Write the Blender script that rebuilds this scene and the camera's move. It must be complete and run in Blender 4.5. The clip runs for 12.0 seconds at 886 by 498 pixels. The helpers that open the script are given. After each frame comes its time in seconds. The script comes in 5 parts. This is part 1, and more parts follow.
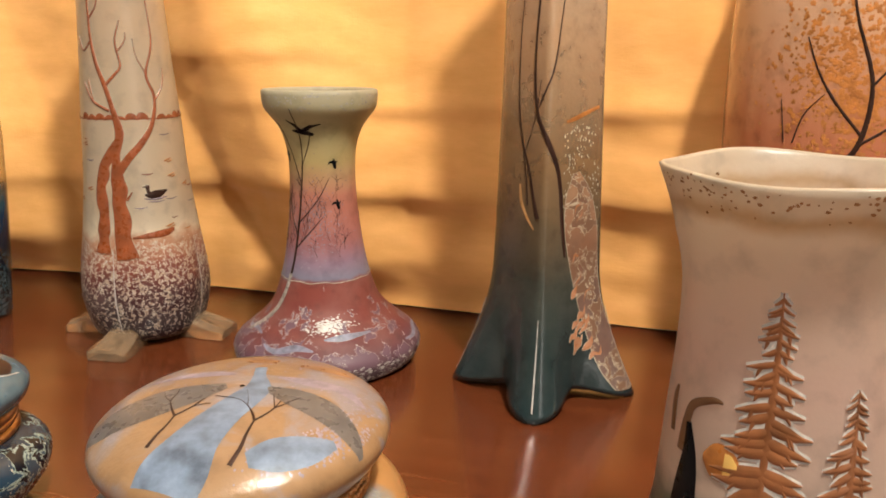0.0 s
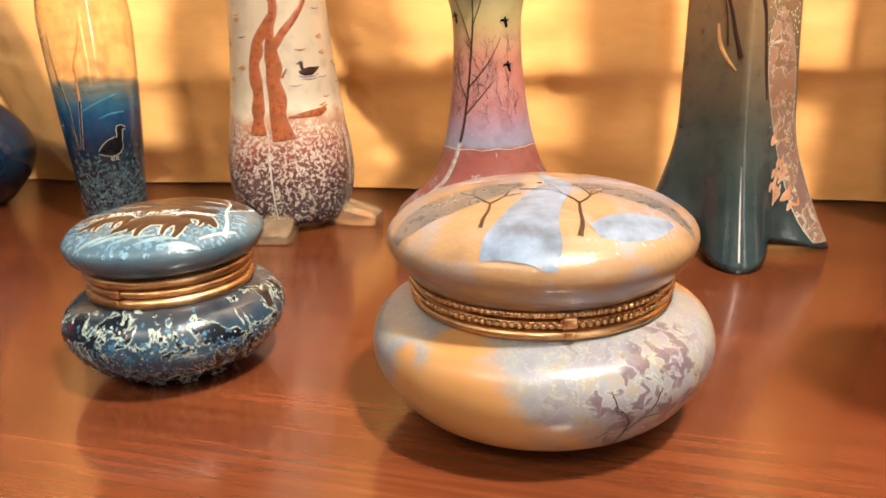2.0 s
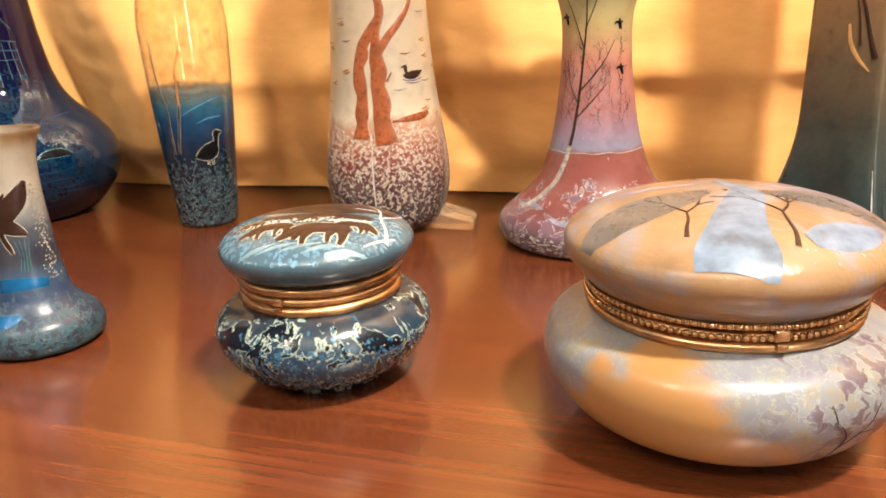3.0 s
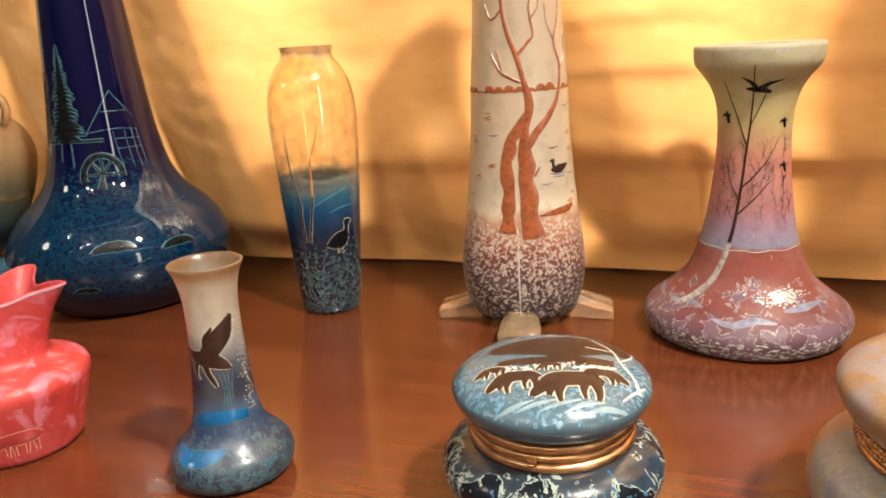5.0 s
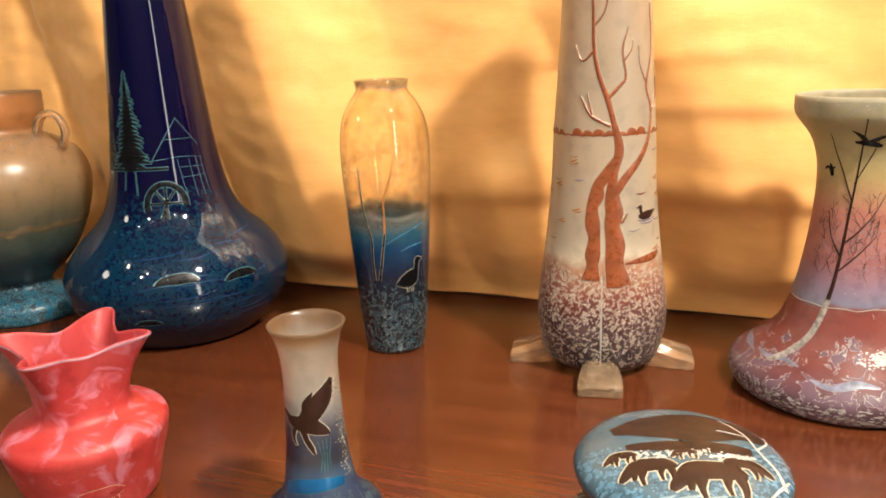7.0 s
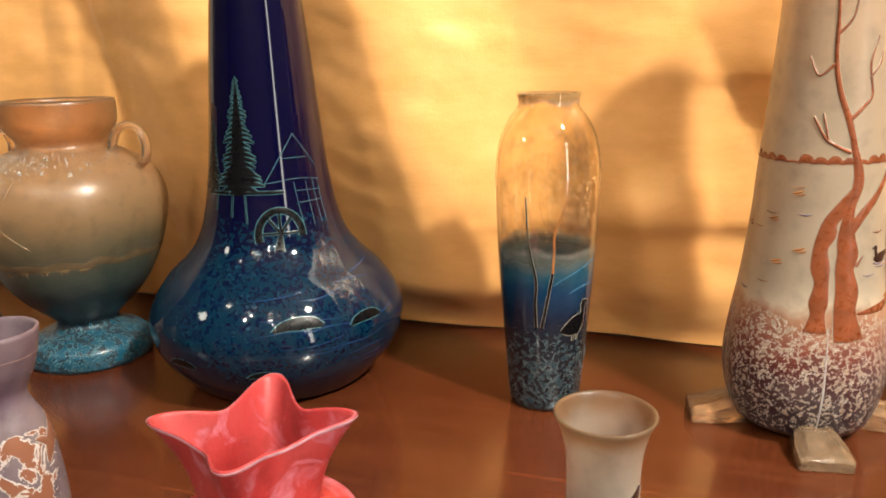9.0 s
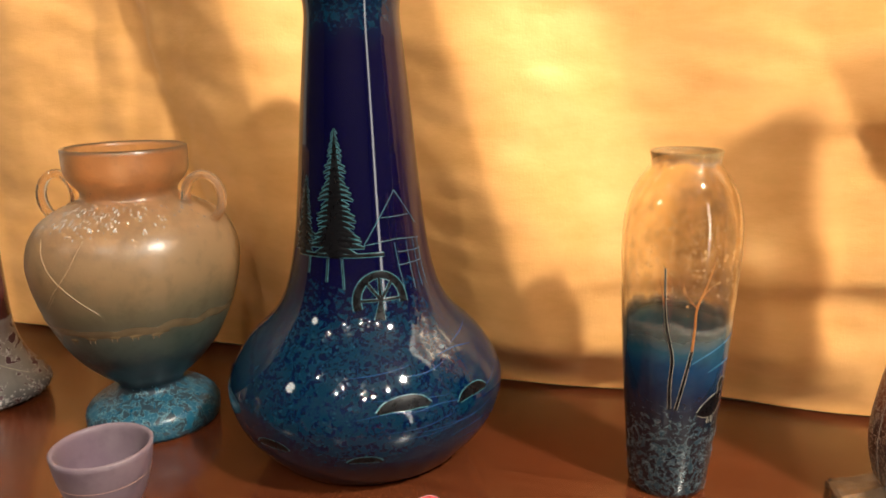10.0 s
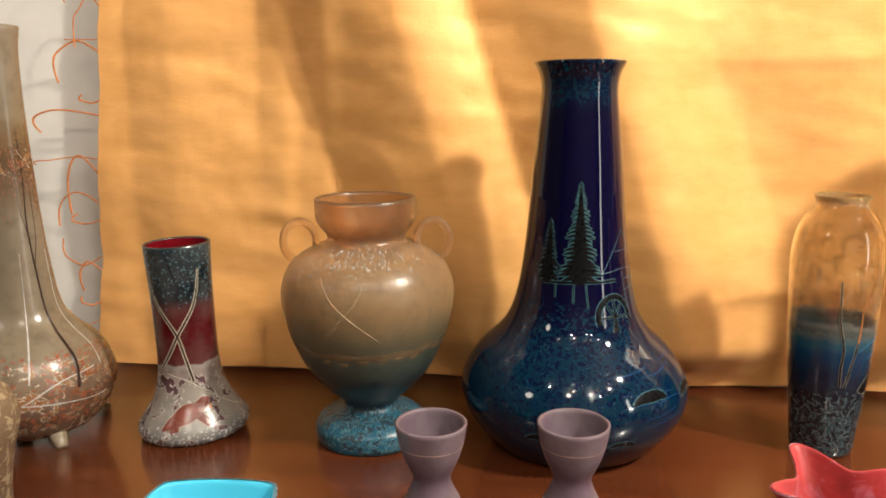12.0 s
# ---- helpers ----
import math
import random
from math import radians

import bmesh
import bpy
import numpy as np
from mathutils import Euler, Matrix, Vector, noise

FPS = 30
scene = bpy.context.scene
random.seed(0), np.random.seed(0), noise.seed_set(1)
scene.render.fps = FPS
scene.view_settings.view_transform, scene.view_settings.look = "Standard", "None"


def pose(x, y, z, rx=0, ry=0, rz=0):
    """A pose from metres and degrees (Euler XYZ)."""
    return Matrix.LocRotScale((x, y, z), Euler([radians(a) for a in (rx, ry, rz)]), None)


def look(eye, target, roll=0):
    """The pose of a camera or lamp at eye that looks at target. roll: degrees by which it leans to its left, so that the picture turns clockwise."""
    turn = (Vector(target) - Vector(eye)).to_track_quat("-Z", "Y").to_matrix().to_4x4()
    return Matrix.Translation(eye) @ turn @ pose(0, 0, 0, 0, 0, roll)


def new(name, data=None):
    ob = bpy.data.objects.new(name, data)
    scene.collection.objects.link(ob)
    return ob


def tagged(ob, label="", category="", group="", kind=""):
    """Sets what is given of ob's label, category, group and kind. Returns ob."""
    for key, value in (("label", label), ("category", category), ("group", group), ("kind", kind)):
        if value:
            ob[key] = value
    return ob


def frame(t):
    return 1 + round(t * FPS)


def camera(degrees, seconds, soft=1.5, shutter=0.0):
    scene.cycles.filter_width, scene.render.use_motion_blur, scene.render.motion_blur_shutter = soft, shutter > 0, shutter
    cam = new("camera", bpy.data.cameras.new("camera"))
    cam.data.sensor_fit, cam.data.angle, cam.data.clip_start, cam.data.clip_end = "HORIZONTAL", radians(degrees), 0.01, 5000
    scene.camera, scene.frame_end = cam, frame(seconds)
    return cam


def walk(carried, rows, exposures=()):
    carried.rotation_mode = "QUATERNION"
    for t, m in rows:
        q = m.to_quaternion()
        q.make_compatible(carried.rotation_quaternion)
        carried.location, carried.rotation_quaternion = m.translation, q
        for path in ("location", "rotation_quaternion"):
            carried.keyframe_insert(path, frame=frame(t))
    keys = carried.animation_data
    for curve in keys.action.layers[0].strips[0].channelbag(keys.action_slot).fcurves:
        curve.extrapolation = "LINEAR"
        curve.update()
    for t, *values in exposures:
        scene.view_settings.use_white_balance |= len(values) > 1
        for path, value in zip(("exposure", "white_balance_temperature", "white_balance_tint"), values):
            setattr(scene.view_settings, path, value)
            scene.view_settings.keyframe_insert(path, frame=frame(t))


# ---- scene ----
cam = camera(61.8, 12.0, soft=1.8)
PATH = [
    (0, (0.167, 0.125, 0.211), (0.099, 2.062, -0.284), 0.3),
    (0.5, (0.143, 0.12, 0.185), (0.015, 2.048, -0.331), -1.9),
    (1, (0.116, 0.122, 0.166), (0.006, 2.047, -0.364), -2.1),
    (1.5, (0.087, 0.125, 0.159), (0.015, 2.037, -0.423), -2.5),
    (2, (0.059, 0.119, 0.147), (-0.048, 2.026, -0.446), -2.3),
    (2.5, (0.031, 0.115, 0.145), (-0.107, 2.019, -0.453), -2.6),
    (3, (0.001, 0.121, 0.151), (-0.163, 2.025, -0.439), -2.8),
    (3.5, (-0.02, 0.13, 0.161), (-0.187, 2.037, -0.419), -3.0),
    (3.7, (-0.036, 0.129, 0.168), (-0.182, 2.041, -0.401), -3.0),
    (5.3, (-0.103, 0.141, 0.21), (-0.284, 2.058, -0.33), -3.6),
    (5.5, (-0.107, 0.145, 0.213), (-0.286, 2.057, -0.344), -3.5),
    (6, (-0.11, 0.15, 0.221), (-0.313, 2.062, -0.332), -2.3),
    (6.5, (-0.12, 0.157, 0.226), (-0.377, 2.062, -0.325), -2.6),
    (6.7, (-0.129, 0.154, 0.23), (-0.37, 2.064, -0.313), -2.6),
    (8.3, (-0.224, 0.202, 0.217), (-0.318, 2.137, -0.282), -0.5),
    (8.5, (-0.24, 0.212, 0.217), (-0.336, 2.143, -0.295), -1.0),
    (9, (-0.28, 0.228, 0.23), (-0.407, 2.159, -0.272), -1.2),
    (9.5, (-0.325, 0.261, 0.235), (-0.459, 2.194, -0.26), -1.2),
    (10, (-0.355, 0.277, 0.256), (-0.476, 2.213, -0.227), -0.9),
    (10.5, (-0.427, 0.25, 0.269), (-0.487, 2.193, -0.198), -1.1),
    (11, (-0.533, 0.217, 0.268), (-0.405, 2.16, -0.191), -0.4),
    (11.5, (-0.591, 0.204, 0.268), (-0.392, 2.147, -0.161), -0.3),
    (12, (-0.614, 0.178, 0.279), (-0.386, 2.127, -0.108), -0.5),
]
walk(cam, [(t, look(eye, target, roll)) for t, eye, target, roll in PATH],
     [(0.0, -0.52), (0.5, -0.32), (1.0, -0.02), (1.5, 0.16), (2.5, 0.26), (3.5, 0.2), (5.5, 0.0), (6.5, -0.05), (8.5, -0.08), (9.5, -0.12), (12.0, -0.17)])

# ---- light ----
BEND = -0.25                      # the table and the wall behind it run askew: y = 0.78 + BEND * x
WALL = math.degrees(math.atan(BEND))
ROOM = pose(0, 0.78, 0, 0, 0, WALL)   # room frame: x along the wall, -y into the room, z up from the table top

world = bpy.data.worlds.new("room_air")
scene.world = world
world.use_nodes = True
world.node_tree.nodes["Background"].inputs[0].default_value = (1.0, 0.72, 0.45, 1)
world.node_tree.nodes["Background"].inputs[1].default_value = 0.03


def lamp(name, kind, m, power, colour, **more):
    data = bpy.data.lights.new(name, kind)
    data.energy, data.color = power, colour
    if kind == "AREA":
        data.shape, data.size, data.size_y = "RECTANGLE", more["size"], more["size_y"]
    else:
        data.shadow_soft_size = more["radius"]
    if kind == "SPOT":
        data.spot_size, data.spot_blend = radians(more["cone"]), 0.6
    ob = new(name, data)
    ob.matrix_world = m
    return ob


WARM = (1.0, 0.93, 0.80)
# place along the wall, into the room, height; watts; radius
SPOTS = [(0.62, -0.68, 1.25, 165, 0.05), (-1.7, -1.25, 1.05, 9, 0.12), (-0.60, -1.75, 1.45, 24, 0.012), (-0.44, -1.52, 1.45, 10, 0.012), (-1.25, -1.5, 1.72, 7, 0.014),
         (0.25, -1.85, 1.45, 30, 0.012), (0.10, -1.62, 1.45, 14, 0.012), (0.44, -1.66, 1.45, 12, 0.012), (0.85, -1.45, 1.72, 24, 0.014)]
for sx, sy, sz, watts, wide in SPOTS:
    lamp("spot_light", "POINT", ROOM @ pose(sx, sy, sz), watts, WARM, radius=wide)
# daylight in the tall window beyond the table's far end
WIN_X, WIN_Y = 2.0, -1.85
lamp("window_light", "AREA", ROOM @ pose(WIN_X + 0.03, WIN_Y, 0.55, 90, 0, 90), 17, (1.0, 0.95, 0.88), size=0.22, size_y=2.1)


# ---- materials ----
def nodes_of(name):
    m = bpy.data.materials.new(name)
    m.use_nodes = True
    t = m.node_tree
    return m, t, t.nodes["Principled BSDF"]


def add(t, kind, **values):
    n = t.nodes.new(kind)
    for k, v in values.items():
        if k in n.inputs:
            n.inputs[k].default_value = v
        else:
            setattr(n, k, v)
    return n


def ramp(t, fac, stops, smooth=False):
    n = t.nodes.new("ShaderNodeValToRGB")
    e = n.color_ramp.elements
    while len(e) < len(stops):
        e.new(0.5)
    for el, (p, c) in zip(e, stops):
        el.position = min(1, max(0, p))
        el.color = (*c, 1) if len(c) == 3 else c
    if smooth:
        n.color_ramp.interpolation = "EASE"
    t.links.new(fac, n.inputs[0])
    return n.outputs[0]


def grey(stops):
    return [(p, (v, v, v)) for p, v in stops]


def maths(t, op, a, b=None, clamp=False):
    n = t.nodes.new("ShaderNodeMath")
    n.operation, n.use_clamp = op, clamp
    for i, v in enumerate((a, b)):
        if v is None:
            continue
        if isinstance(v, (int, float)):
            n.inputs[i].default_value = v
        else:
            t.links.new(v, n.inputs[i])
    return n.outputs[0]


def mix(t, fac, a, b):
    n = t.nodes.new("ShaderNodeMix")
    n.data_type = "RGBA"
    for i, v in ((0, fac), (6, a), (7, b)):
        if isinstance(v, (int, float)):
            n.inputs[i].default_value = v
        elif isinstance(v, tuple):
            n.inputs[i].default_value = (*v, 1)
        else:
            t.links.new(v, n.inputs[i])
    return n.outputs[2]


def spot_noise(t, scale, detail=3.0, stretch=(1, 1, 1), rough=0.55, warp=0.0, shift=0.0):
    co = t.nodes.new("ShaderNodeTexCoord")
    mp = add(t, "ShaderNodeMapping")
    mp.inputs["Scale"].default_value = stretch
    mp.inputs["Location"].default_value = (shift, shift * 0.7, shift * 0.3)
    t.links.new(co.outputs["Object"], mp.inputs["Vector"])
    n = add(t, "ShaderNodeTexNoise", Scale=scale, Detail=detail, Roughness=rough, Distortion=warp)
    t.links.new(mp.outputs[0], n.inputs["Vector"])
    return n.outputs["Fac"]


def height(t, top, wobble=0.0, scale=60):
    """0 at the foot, 1 at the height top, its levels made uneven."""
    co = t.nodes.new("ShaderNodeTexCoord")
    sp = t.nodes.new("ShaderNodeSeparateXYZ")
    t.links.new(co.outputs["Object"], sp.inputs[0])
    z = maths(t, "DIVIDE", sp.outputs["Z"], top)
    if wobble:
        z = maths(t, "ADD", z, maths(t, "MULTIPLY", maths(t, "SUBTRACT", spot_noise(t, scale, 4), 0.5), wobble))
    return z


def bump(t, b, fac, strength, dist):
    n = add(t, "ShaderNodeBump", Strength=strength, Distance=dist)
    t.links.new(fac, n.inputs["Height"])
    t.links.new(n.outputs[0], b.inputs["Normal"])


def art_glass(name, top, stops, wobble=0.08, patch=None, lines=None, clear=None, rough=0.25, coat=0.0, shine=0.5, seed=0.0, lustre=None, fine=0.14, tint=60, depth=0.68, grainy=0.35):
    """Layered art glass: colours by height, etched patches with pale outlines over part of the height, and the clear zones.
    patch: (colour, scale, [(height, cover)]); lines: (colour, width); clear: [(height, transmission)]; lustre: (colour, scale, cover)."""
    stops = [(p, c if max(c) > 0.9 else tuple(v * depth for v in c)) for p, c in stops]
    m, t, b = nodes_of(name)
    z = height(t, top, wobble, tint)
    col = ramp(t, z, stops)
    cloud = spot_noise(t, 38, 5, shift=seed + 3.1)
    col = mix(t, maths(t, "MULTIPLY", maths(t, "SUBTRACT", cloud, 0.35, True), fine), col, (0.9, 0.85, 0.75))
    dark = spot_noise(t, 95, 4, shift=seed + 9.7)
    col = mix(t, maths(t, "MULTIPLY", maths(t, "SUBTRACT", 0.5, dark, True), 1.1), col, (0.004, 0.004, 0.006))
    relief = None
    if lustre:
        lc, ls, cover = lustre
        ln = spot_noise(t, ls, 5, shift=seed + 5.5, warp=1.2)
        lm = ramp(t, ln, grey([(cover, 0.0), (cover + 0.12, 1.0)]))
        col = mix(t, maths(t, "MULTIPLY", lm, 0.8), col, lc)
    if patch:
        pc, ps, cover = patch
        n = spot_noise(t, ps, 5, warp=0.7, rough=0.62, shift=seed)
        lift = ramp(t, z, grey(cover))
        field = maths(t, "ADD", n, maths(t, "SUBTRACT", lift, 0.5))
        pm = ramp(t, field, grey([(0.5, 0.0), (0.515, 1.0)]))
        col = mix(t, pm, col, pc)
        relief = pm
        if lines:
            lcol, w = lines
            edge = maths(t, "ABSOLUTE", maths(t, "SUBTRACT", field, 0.51))
            em = ramp(t, edge, grey([(0.0, 1.0), (w * 0.6, 1.0), (w, 0.0)]))
            col = mix(t, em, col, lcol)
            relief = maths(t, "ADD", pm, em)
    t.links.new(col, b.inputs["Base Color"])
    b.inputs["Roughness"].default_value = rough
    b.inputs["Specular IOR Level"].default_value = shine
    b.inputs["Coat Weight"].default_value = coat
    b.inputs["Coat Roughness"].default_value = 0.04
    b.inputs["IOR"].default_value = 1.45
    if clear:
        tr = ramp(t, z, grey(clear))
        if relief is not None:
            tr = maths(t, "MULTIPLY", tr, maths(t, "SUBTRACT", 1.0, relief, True))
        t.links.new(tr, b.inputs["Transmission Weight"])
    grain = spot_noise(t, 420, 3, shift=seed)
    if relief is not None:
        grain = maths(t, "ADD", maths(t, "MULTIPLY", grain, 0.35), relief)
    bump(t, b, grain, grainy, 0.0006)
    return m


def plain(name, colour, rough=0.4, metal=0.0, vary=0.25, scale=90, shine=0.5, dist=0.0004, clear=0.0):
    m, t, b = nodes_of(name)
    n = spot_noise(t, scale, 5)
    dark = tuple(c * (1 - vary) for c in colour)
    lite = tuple(min(1, c * (1 + vary)) for c in colour)
    t.links.new(ramp(t, n, [(0.3, dark), (0.7, lite)]), b.inputs["Base Color"])
    t.links.new(ramp(t, spot_noise(t, scale * 2.3, 3), grey([(0.3, max(0.03, rough - 0.08)), (0.7, rough + 0.08)])), b.inputs["Roughness"])
    b.inputs["Metallic"].default_value = metal
    b.inputs["Specular IOR Level"].default_value = shine
    b.inputs["Transmission Weight"].default_value = clear
    bump(t, b, n, 0.3, dist)
    return m


def wood_material():
    m, t, b = nodes_of("polished_cherry_wood")
    broad = spot_noise(t, 5, 4, (0.35, 7, 7))
    grain = spot_noise(t, 22, 6, (0.3, 9, 9), 0.65)
    pores = spot_noise(t, 90, 3, (0.12, 7, 7), 0.6)
    col = ramp(t, broad, [(0.3, (0.098, 0.025, 0.0085)), (0.55, (0.130, 0.034, 0.0115)), (0.75, (0.165, 0.045, 0.016))])
    col = mix(t, ramp(t, grain, grey([(0.42, 0.6), (0.62, 0.0)])), col, (0.070, 0.015, 0.005))
    col = mix(t, ramp(t, pores, grey([(0.58, 0.0), (0.76, 0.35)])), col, (0.07, 0.018, 0.006))
    t.links.new(col, b.inputs["Base Color"])
    t.links.new(ramp(t, spot_noise(t, 6, 2), grey([(0.3, 0.2), (0.7, 0.26)])), b.inputs["Roughness"])
    b.inputs["Coat Weight"].default_value = 0.4
    b.inputs["Coat Roughness"].default_value = 0.11
    return m


def cloth_material():
    m, t, b = nodes_of("golden_satin")
    slub = spot_noise(t, 26, 4, (0.8, 1, 2.2), 0.6)
    warp = spot_noise(t, 700, 2, (1, 1, 0.12))
    weft = spot_noise(t, 700, 2, (0.12, 1, 1))
    weave = maths(t, "ADD", warp, weft)
    col = ramp(t, slub, [(0.3, (0.74, 0.370, 0.115)), (0.7, (0.85, 0.455, 0.165))])
    t.links.new(col, b.inputs["Base Color"])
    b.inputs["Roughness"].default_value = 0.33
    b.inputs["Specular IOR Level"].default_value = 0.7
    b.inputs["Specular Tint"].default_value = (1.0, 0.72, 0.35, 1)
    b.inputs["Sheen Weight"].default_value = 0.4
    b.inputs["Sheen Roughness"].default_value = 0.4
    b.inputs["Sheen Tint"].default_value = (1.0, 0.8, 0.5, 1)
    crinkle = spot_noise(t, 75, 5, (0.8, 1, 1.9), 0.62, warp=0.4)
    relief = maths(t, "ADD", maths(t, "MULTIPLY", weave, 0.25), maths(t, "ADD", slub, maths(t, "MULTIPLY", crinkle, 0.7)))
    bump(t, b, relief, 0.26, 0.0011)
    return m


# ---- mesh tools ----
def link(name, me, material, parent=None, label="", smooth=True):
    for p in me.polygons:
        p.use_smooth = smooth
    if material:
        me.materials.append(material)
    ob = new(name, me)
    if parent is not None:
        ob.parent = parent
    if label:
        ob["label"] = label
    return ob


def part(name, bm, material, parent=None, label="", smooth=True):
    me = bpy.data.meshes.new(name)
    bmesh.ops.recalc_face_normals(bm, faces=bm.faces)
    bm.to_mesh(me)
    bm.free()
    return link(name, me, material, parent, label, smooth)


def thing(name, x, y, label, category, group="", z=0.0, m=None):
    ob = new(name)
    ob.empty_display_size = 0.02
    ob.matrix_world = m if m is not None else pose(x, y, z)
    return tagged(ob, label, category, group)


def box(size, at=(0, 0, 0), bevel=0.0, bm=None):
    bm = bm or bmesh.new()
    made = bmesh.ops.create_cube(bm, size=1, matrix=Matrix.Translation(at) @ Matrix.Diagonal((*size, 1)))
    if bevel:
        edges = list({e for v in made["verts"] for e in v.link_edges})
        bmesh.ops.bevel(bm, geom=edges, offset=bevel, segments=2, affect="EDGES", profile=0.5)
    return bm


def smooth_profile(points, n):
    """A smooth curve through (radius, height) points, n samples by length (Catmull-Rom)."""
    p = [Vector(q) for q in points]
    p = [p[0] * 2 - p[1]] + p + [p[-1] * 2 - p[-2]]
    out = []
    for i in range(1, len(p) - 2):
        for k in range(12):
            s = k / 12
            a, b, c, d = p[i - 1], p[i], p[i + 1], p[i + 2]
            out.append(0.5 * (2 * b + (c - a) * s + (2 * a - 5 * b + 4 * c - d) * s * s + (3 * b - a - 3 * c + d) * s ** 3))
    out.append(p[-2])
    length = [0.0]
    for a, b in zip(out, out[1:]):
        length.append(length[-1] + (b - a).length)
    want = np.linspace(0, length[-1], n)
    return list(zip(np.interp(want, length, [q[0] for q in out]), np.interp(want, length, [q[1] for q in out])))


class Turned:
    """A turned or blown form: an outer profile, a cross-section and an inner wall."""

    def __init__(self, points, section=None, wall=0.0025, rows=60, segments=72, floor=0.006):
        self.outer = smooth_profile(points, rows)
        self.section = section or (lambda a, r, z: (r, z))
        self.wall, self.segments, self.floor = wall, segments, floor
        zs = [z for _, z in self.outer]
        self.z0, self.z1 = zs[0], max(zs)

    def at(self, a, z, lift=0.0):
        """The outer surface at the angle a (0 is towards -y, growing to +x) and the height z."""
        zs, rs = [q[1] for q in self.outer], [q[0] for q in self.outer]
        r, h = self.section(a, float(np.interp(z, zs, rs)) + lift, z)
        return Vector((r * math.sin(a), -r * math.cos(a), h))

    def mesh(self, inner=True, cap=True):
        ring = list(self.outer)
        if inner:
            inside = [(max(0.001, r - self.wall), z) for r, z in self.outer if z > self.z0 + self.floor]
            top = self.outer[-1]
            inside[-1] = (top[0] - self.wall, top[1] - self.wall * 0.2)
            ring += [(top[0] - self.wall * 0.5, top[1] + self.wall * 0.35)] + inside[::-1]
        bm, rows, n = bmesh.new(), [], self.segments
        for r, z in ring:
            row = []
            for k in range(n):
                a = 2 * math.pi * k / n
                rr, zz = self.section(a, r, z)
                row.append(bm.verts.new((rr * math.sin(a), -rr * math.cos(a), zz)))
            rows.append(row)
        for a, b in zip(rows, rows[1:]):
            for k in range(n):
                bm.faces.new((a[k], a[(k + 1) % n], b[(k + 1) % n], b[k]))
        if cap:
            bm.faces.new(rows[0][::-1])
        if inner:
            bm.faces.new(rows[-1])
        return bm


def corners(a, count, turn=0.0):
    """1 on each of the corners round a form, 0 half way between them."""
    return (1 + math.cos(count * (a - turn))) / 2


# ---- the large structure ----
WOOD = wood_material()
PLASTER = plain("white_plaster", (0.78, 0.76, 0.72), 0.8, vary=0.04, scale=30)
# floor and outer room surfaces are out of view, darkened against bounce and reflections
FLOOR = plain("brown_floor", (0.12, 0.07, 0.045), 0.5, vary=0.3, scale=6)
UNSEEN_DARK = plain("darkened_unseen_plaster", (0.062, 0.047, 0.033), 0.85, vary=0.08, scale=20)
FRAME = plain("white_window_paint", (0.75, 0.74, 0.70), 0.4, vary=0.04)


def setting(name, bm, material, label=""):
    ob = part(name, bm, material, smooth=False)
    ob.matrix_world = ROOM
    return tagged(ob, label, kind="structure")


X0, X1, Y0, Y1, Z0, Z1 = -2.6, WIN_X, -2.5, 0.02, -0.76, 1.85
setting("floor", box((X1 - X0 + 0.2, Y1 - Y0 + 0.2, 0.1), ((X0 + X1) / 2, (Y0 + Y1) / 2, Z0 - 0.05)), FLOOR, "plain brown floor of the room")
# unseen ceiling, side and front walls: added to close the room, dark to limit fill
setting("ceiling", box((X1 - X0 + 0.2, Y1 - Y0 + 0.2, 0.1), ((X0 + X1) / 2, (Y0 + Y1) / 2, Z1 + 0.05)), UNSEEN_DARK, "unseen ceiling, darkened to cut bounced light")
setting("wall_back", box((X1 - X0 + 0.2, 0.1, Z1 - Z0), ((X0 + X1) / 2, Y1 + 0.05, (Z0 + Z1) / 2)), PLASTER, "white plaster wall behind the cloth")
setting("wall_west", box((0.1, Y1 - Y0, Z1 - Z0), (X0 - 0.05, (Y0 + Y1) / 2, (Z0 + Z1) / 2)), UNSEEN_DARK, "unseen room wall, darkened to cut bounced light")
setting("wall_front", box((X1 - X0 + 0.2, 0.1, Z1 - Z0), ((X0 + X1) / 2, Y0 - 0.05, (Z0 + Z1) / 2)), UNSEEN_DARK, "unseen room wall, darkened to cut bounced light")
side = bmesh.new()
wl, wr, wb, wt = WIN_Y - 0.15, WIN_Y + 0.15, -0.55, 1.65
for ya, yb, za, zb in ((Y0, wl, Z0, Z1), (wr, Y1, Z0, Z1), (wl, wr, Z0, wb), (wl, wr, wt, Z1)):
    box((0.12, yb - ya, zb - za), (X1 + 0.06, (ya + yb) / 2, (za + zb) / 2), bm=side)
setting("wall_east", side, UNSEEN_DARK, "unseen wall with a tall window, darkened to cut bounced light")

# the table: one long polished top on a panel base
table = thing("display_table", 0, 0, "long polished reddish-brown wooden display table", "table", m=ROOM)
top = part("tabletop", box((2.9, 1.15, 0.032), (-0.25, -0.575, -0.016), 0.003), WOOD, table)
for px in (-1.6, 1.1):
    part("side_panel", box((0.03, 1.0, 0.728), (px, -0.57, -0.396), 0.002), WOOD, table)

# ---- the cloth on the wall ----
CLOTH_X0, CLOTH_X1, CLOTH_Z1 = -0.9, 0.95, 0.85


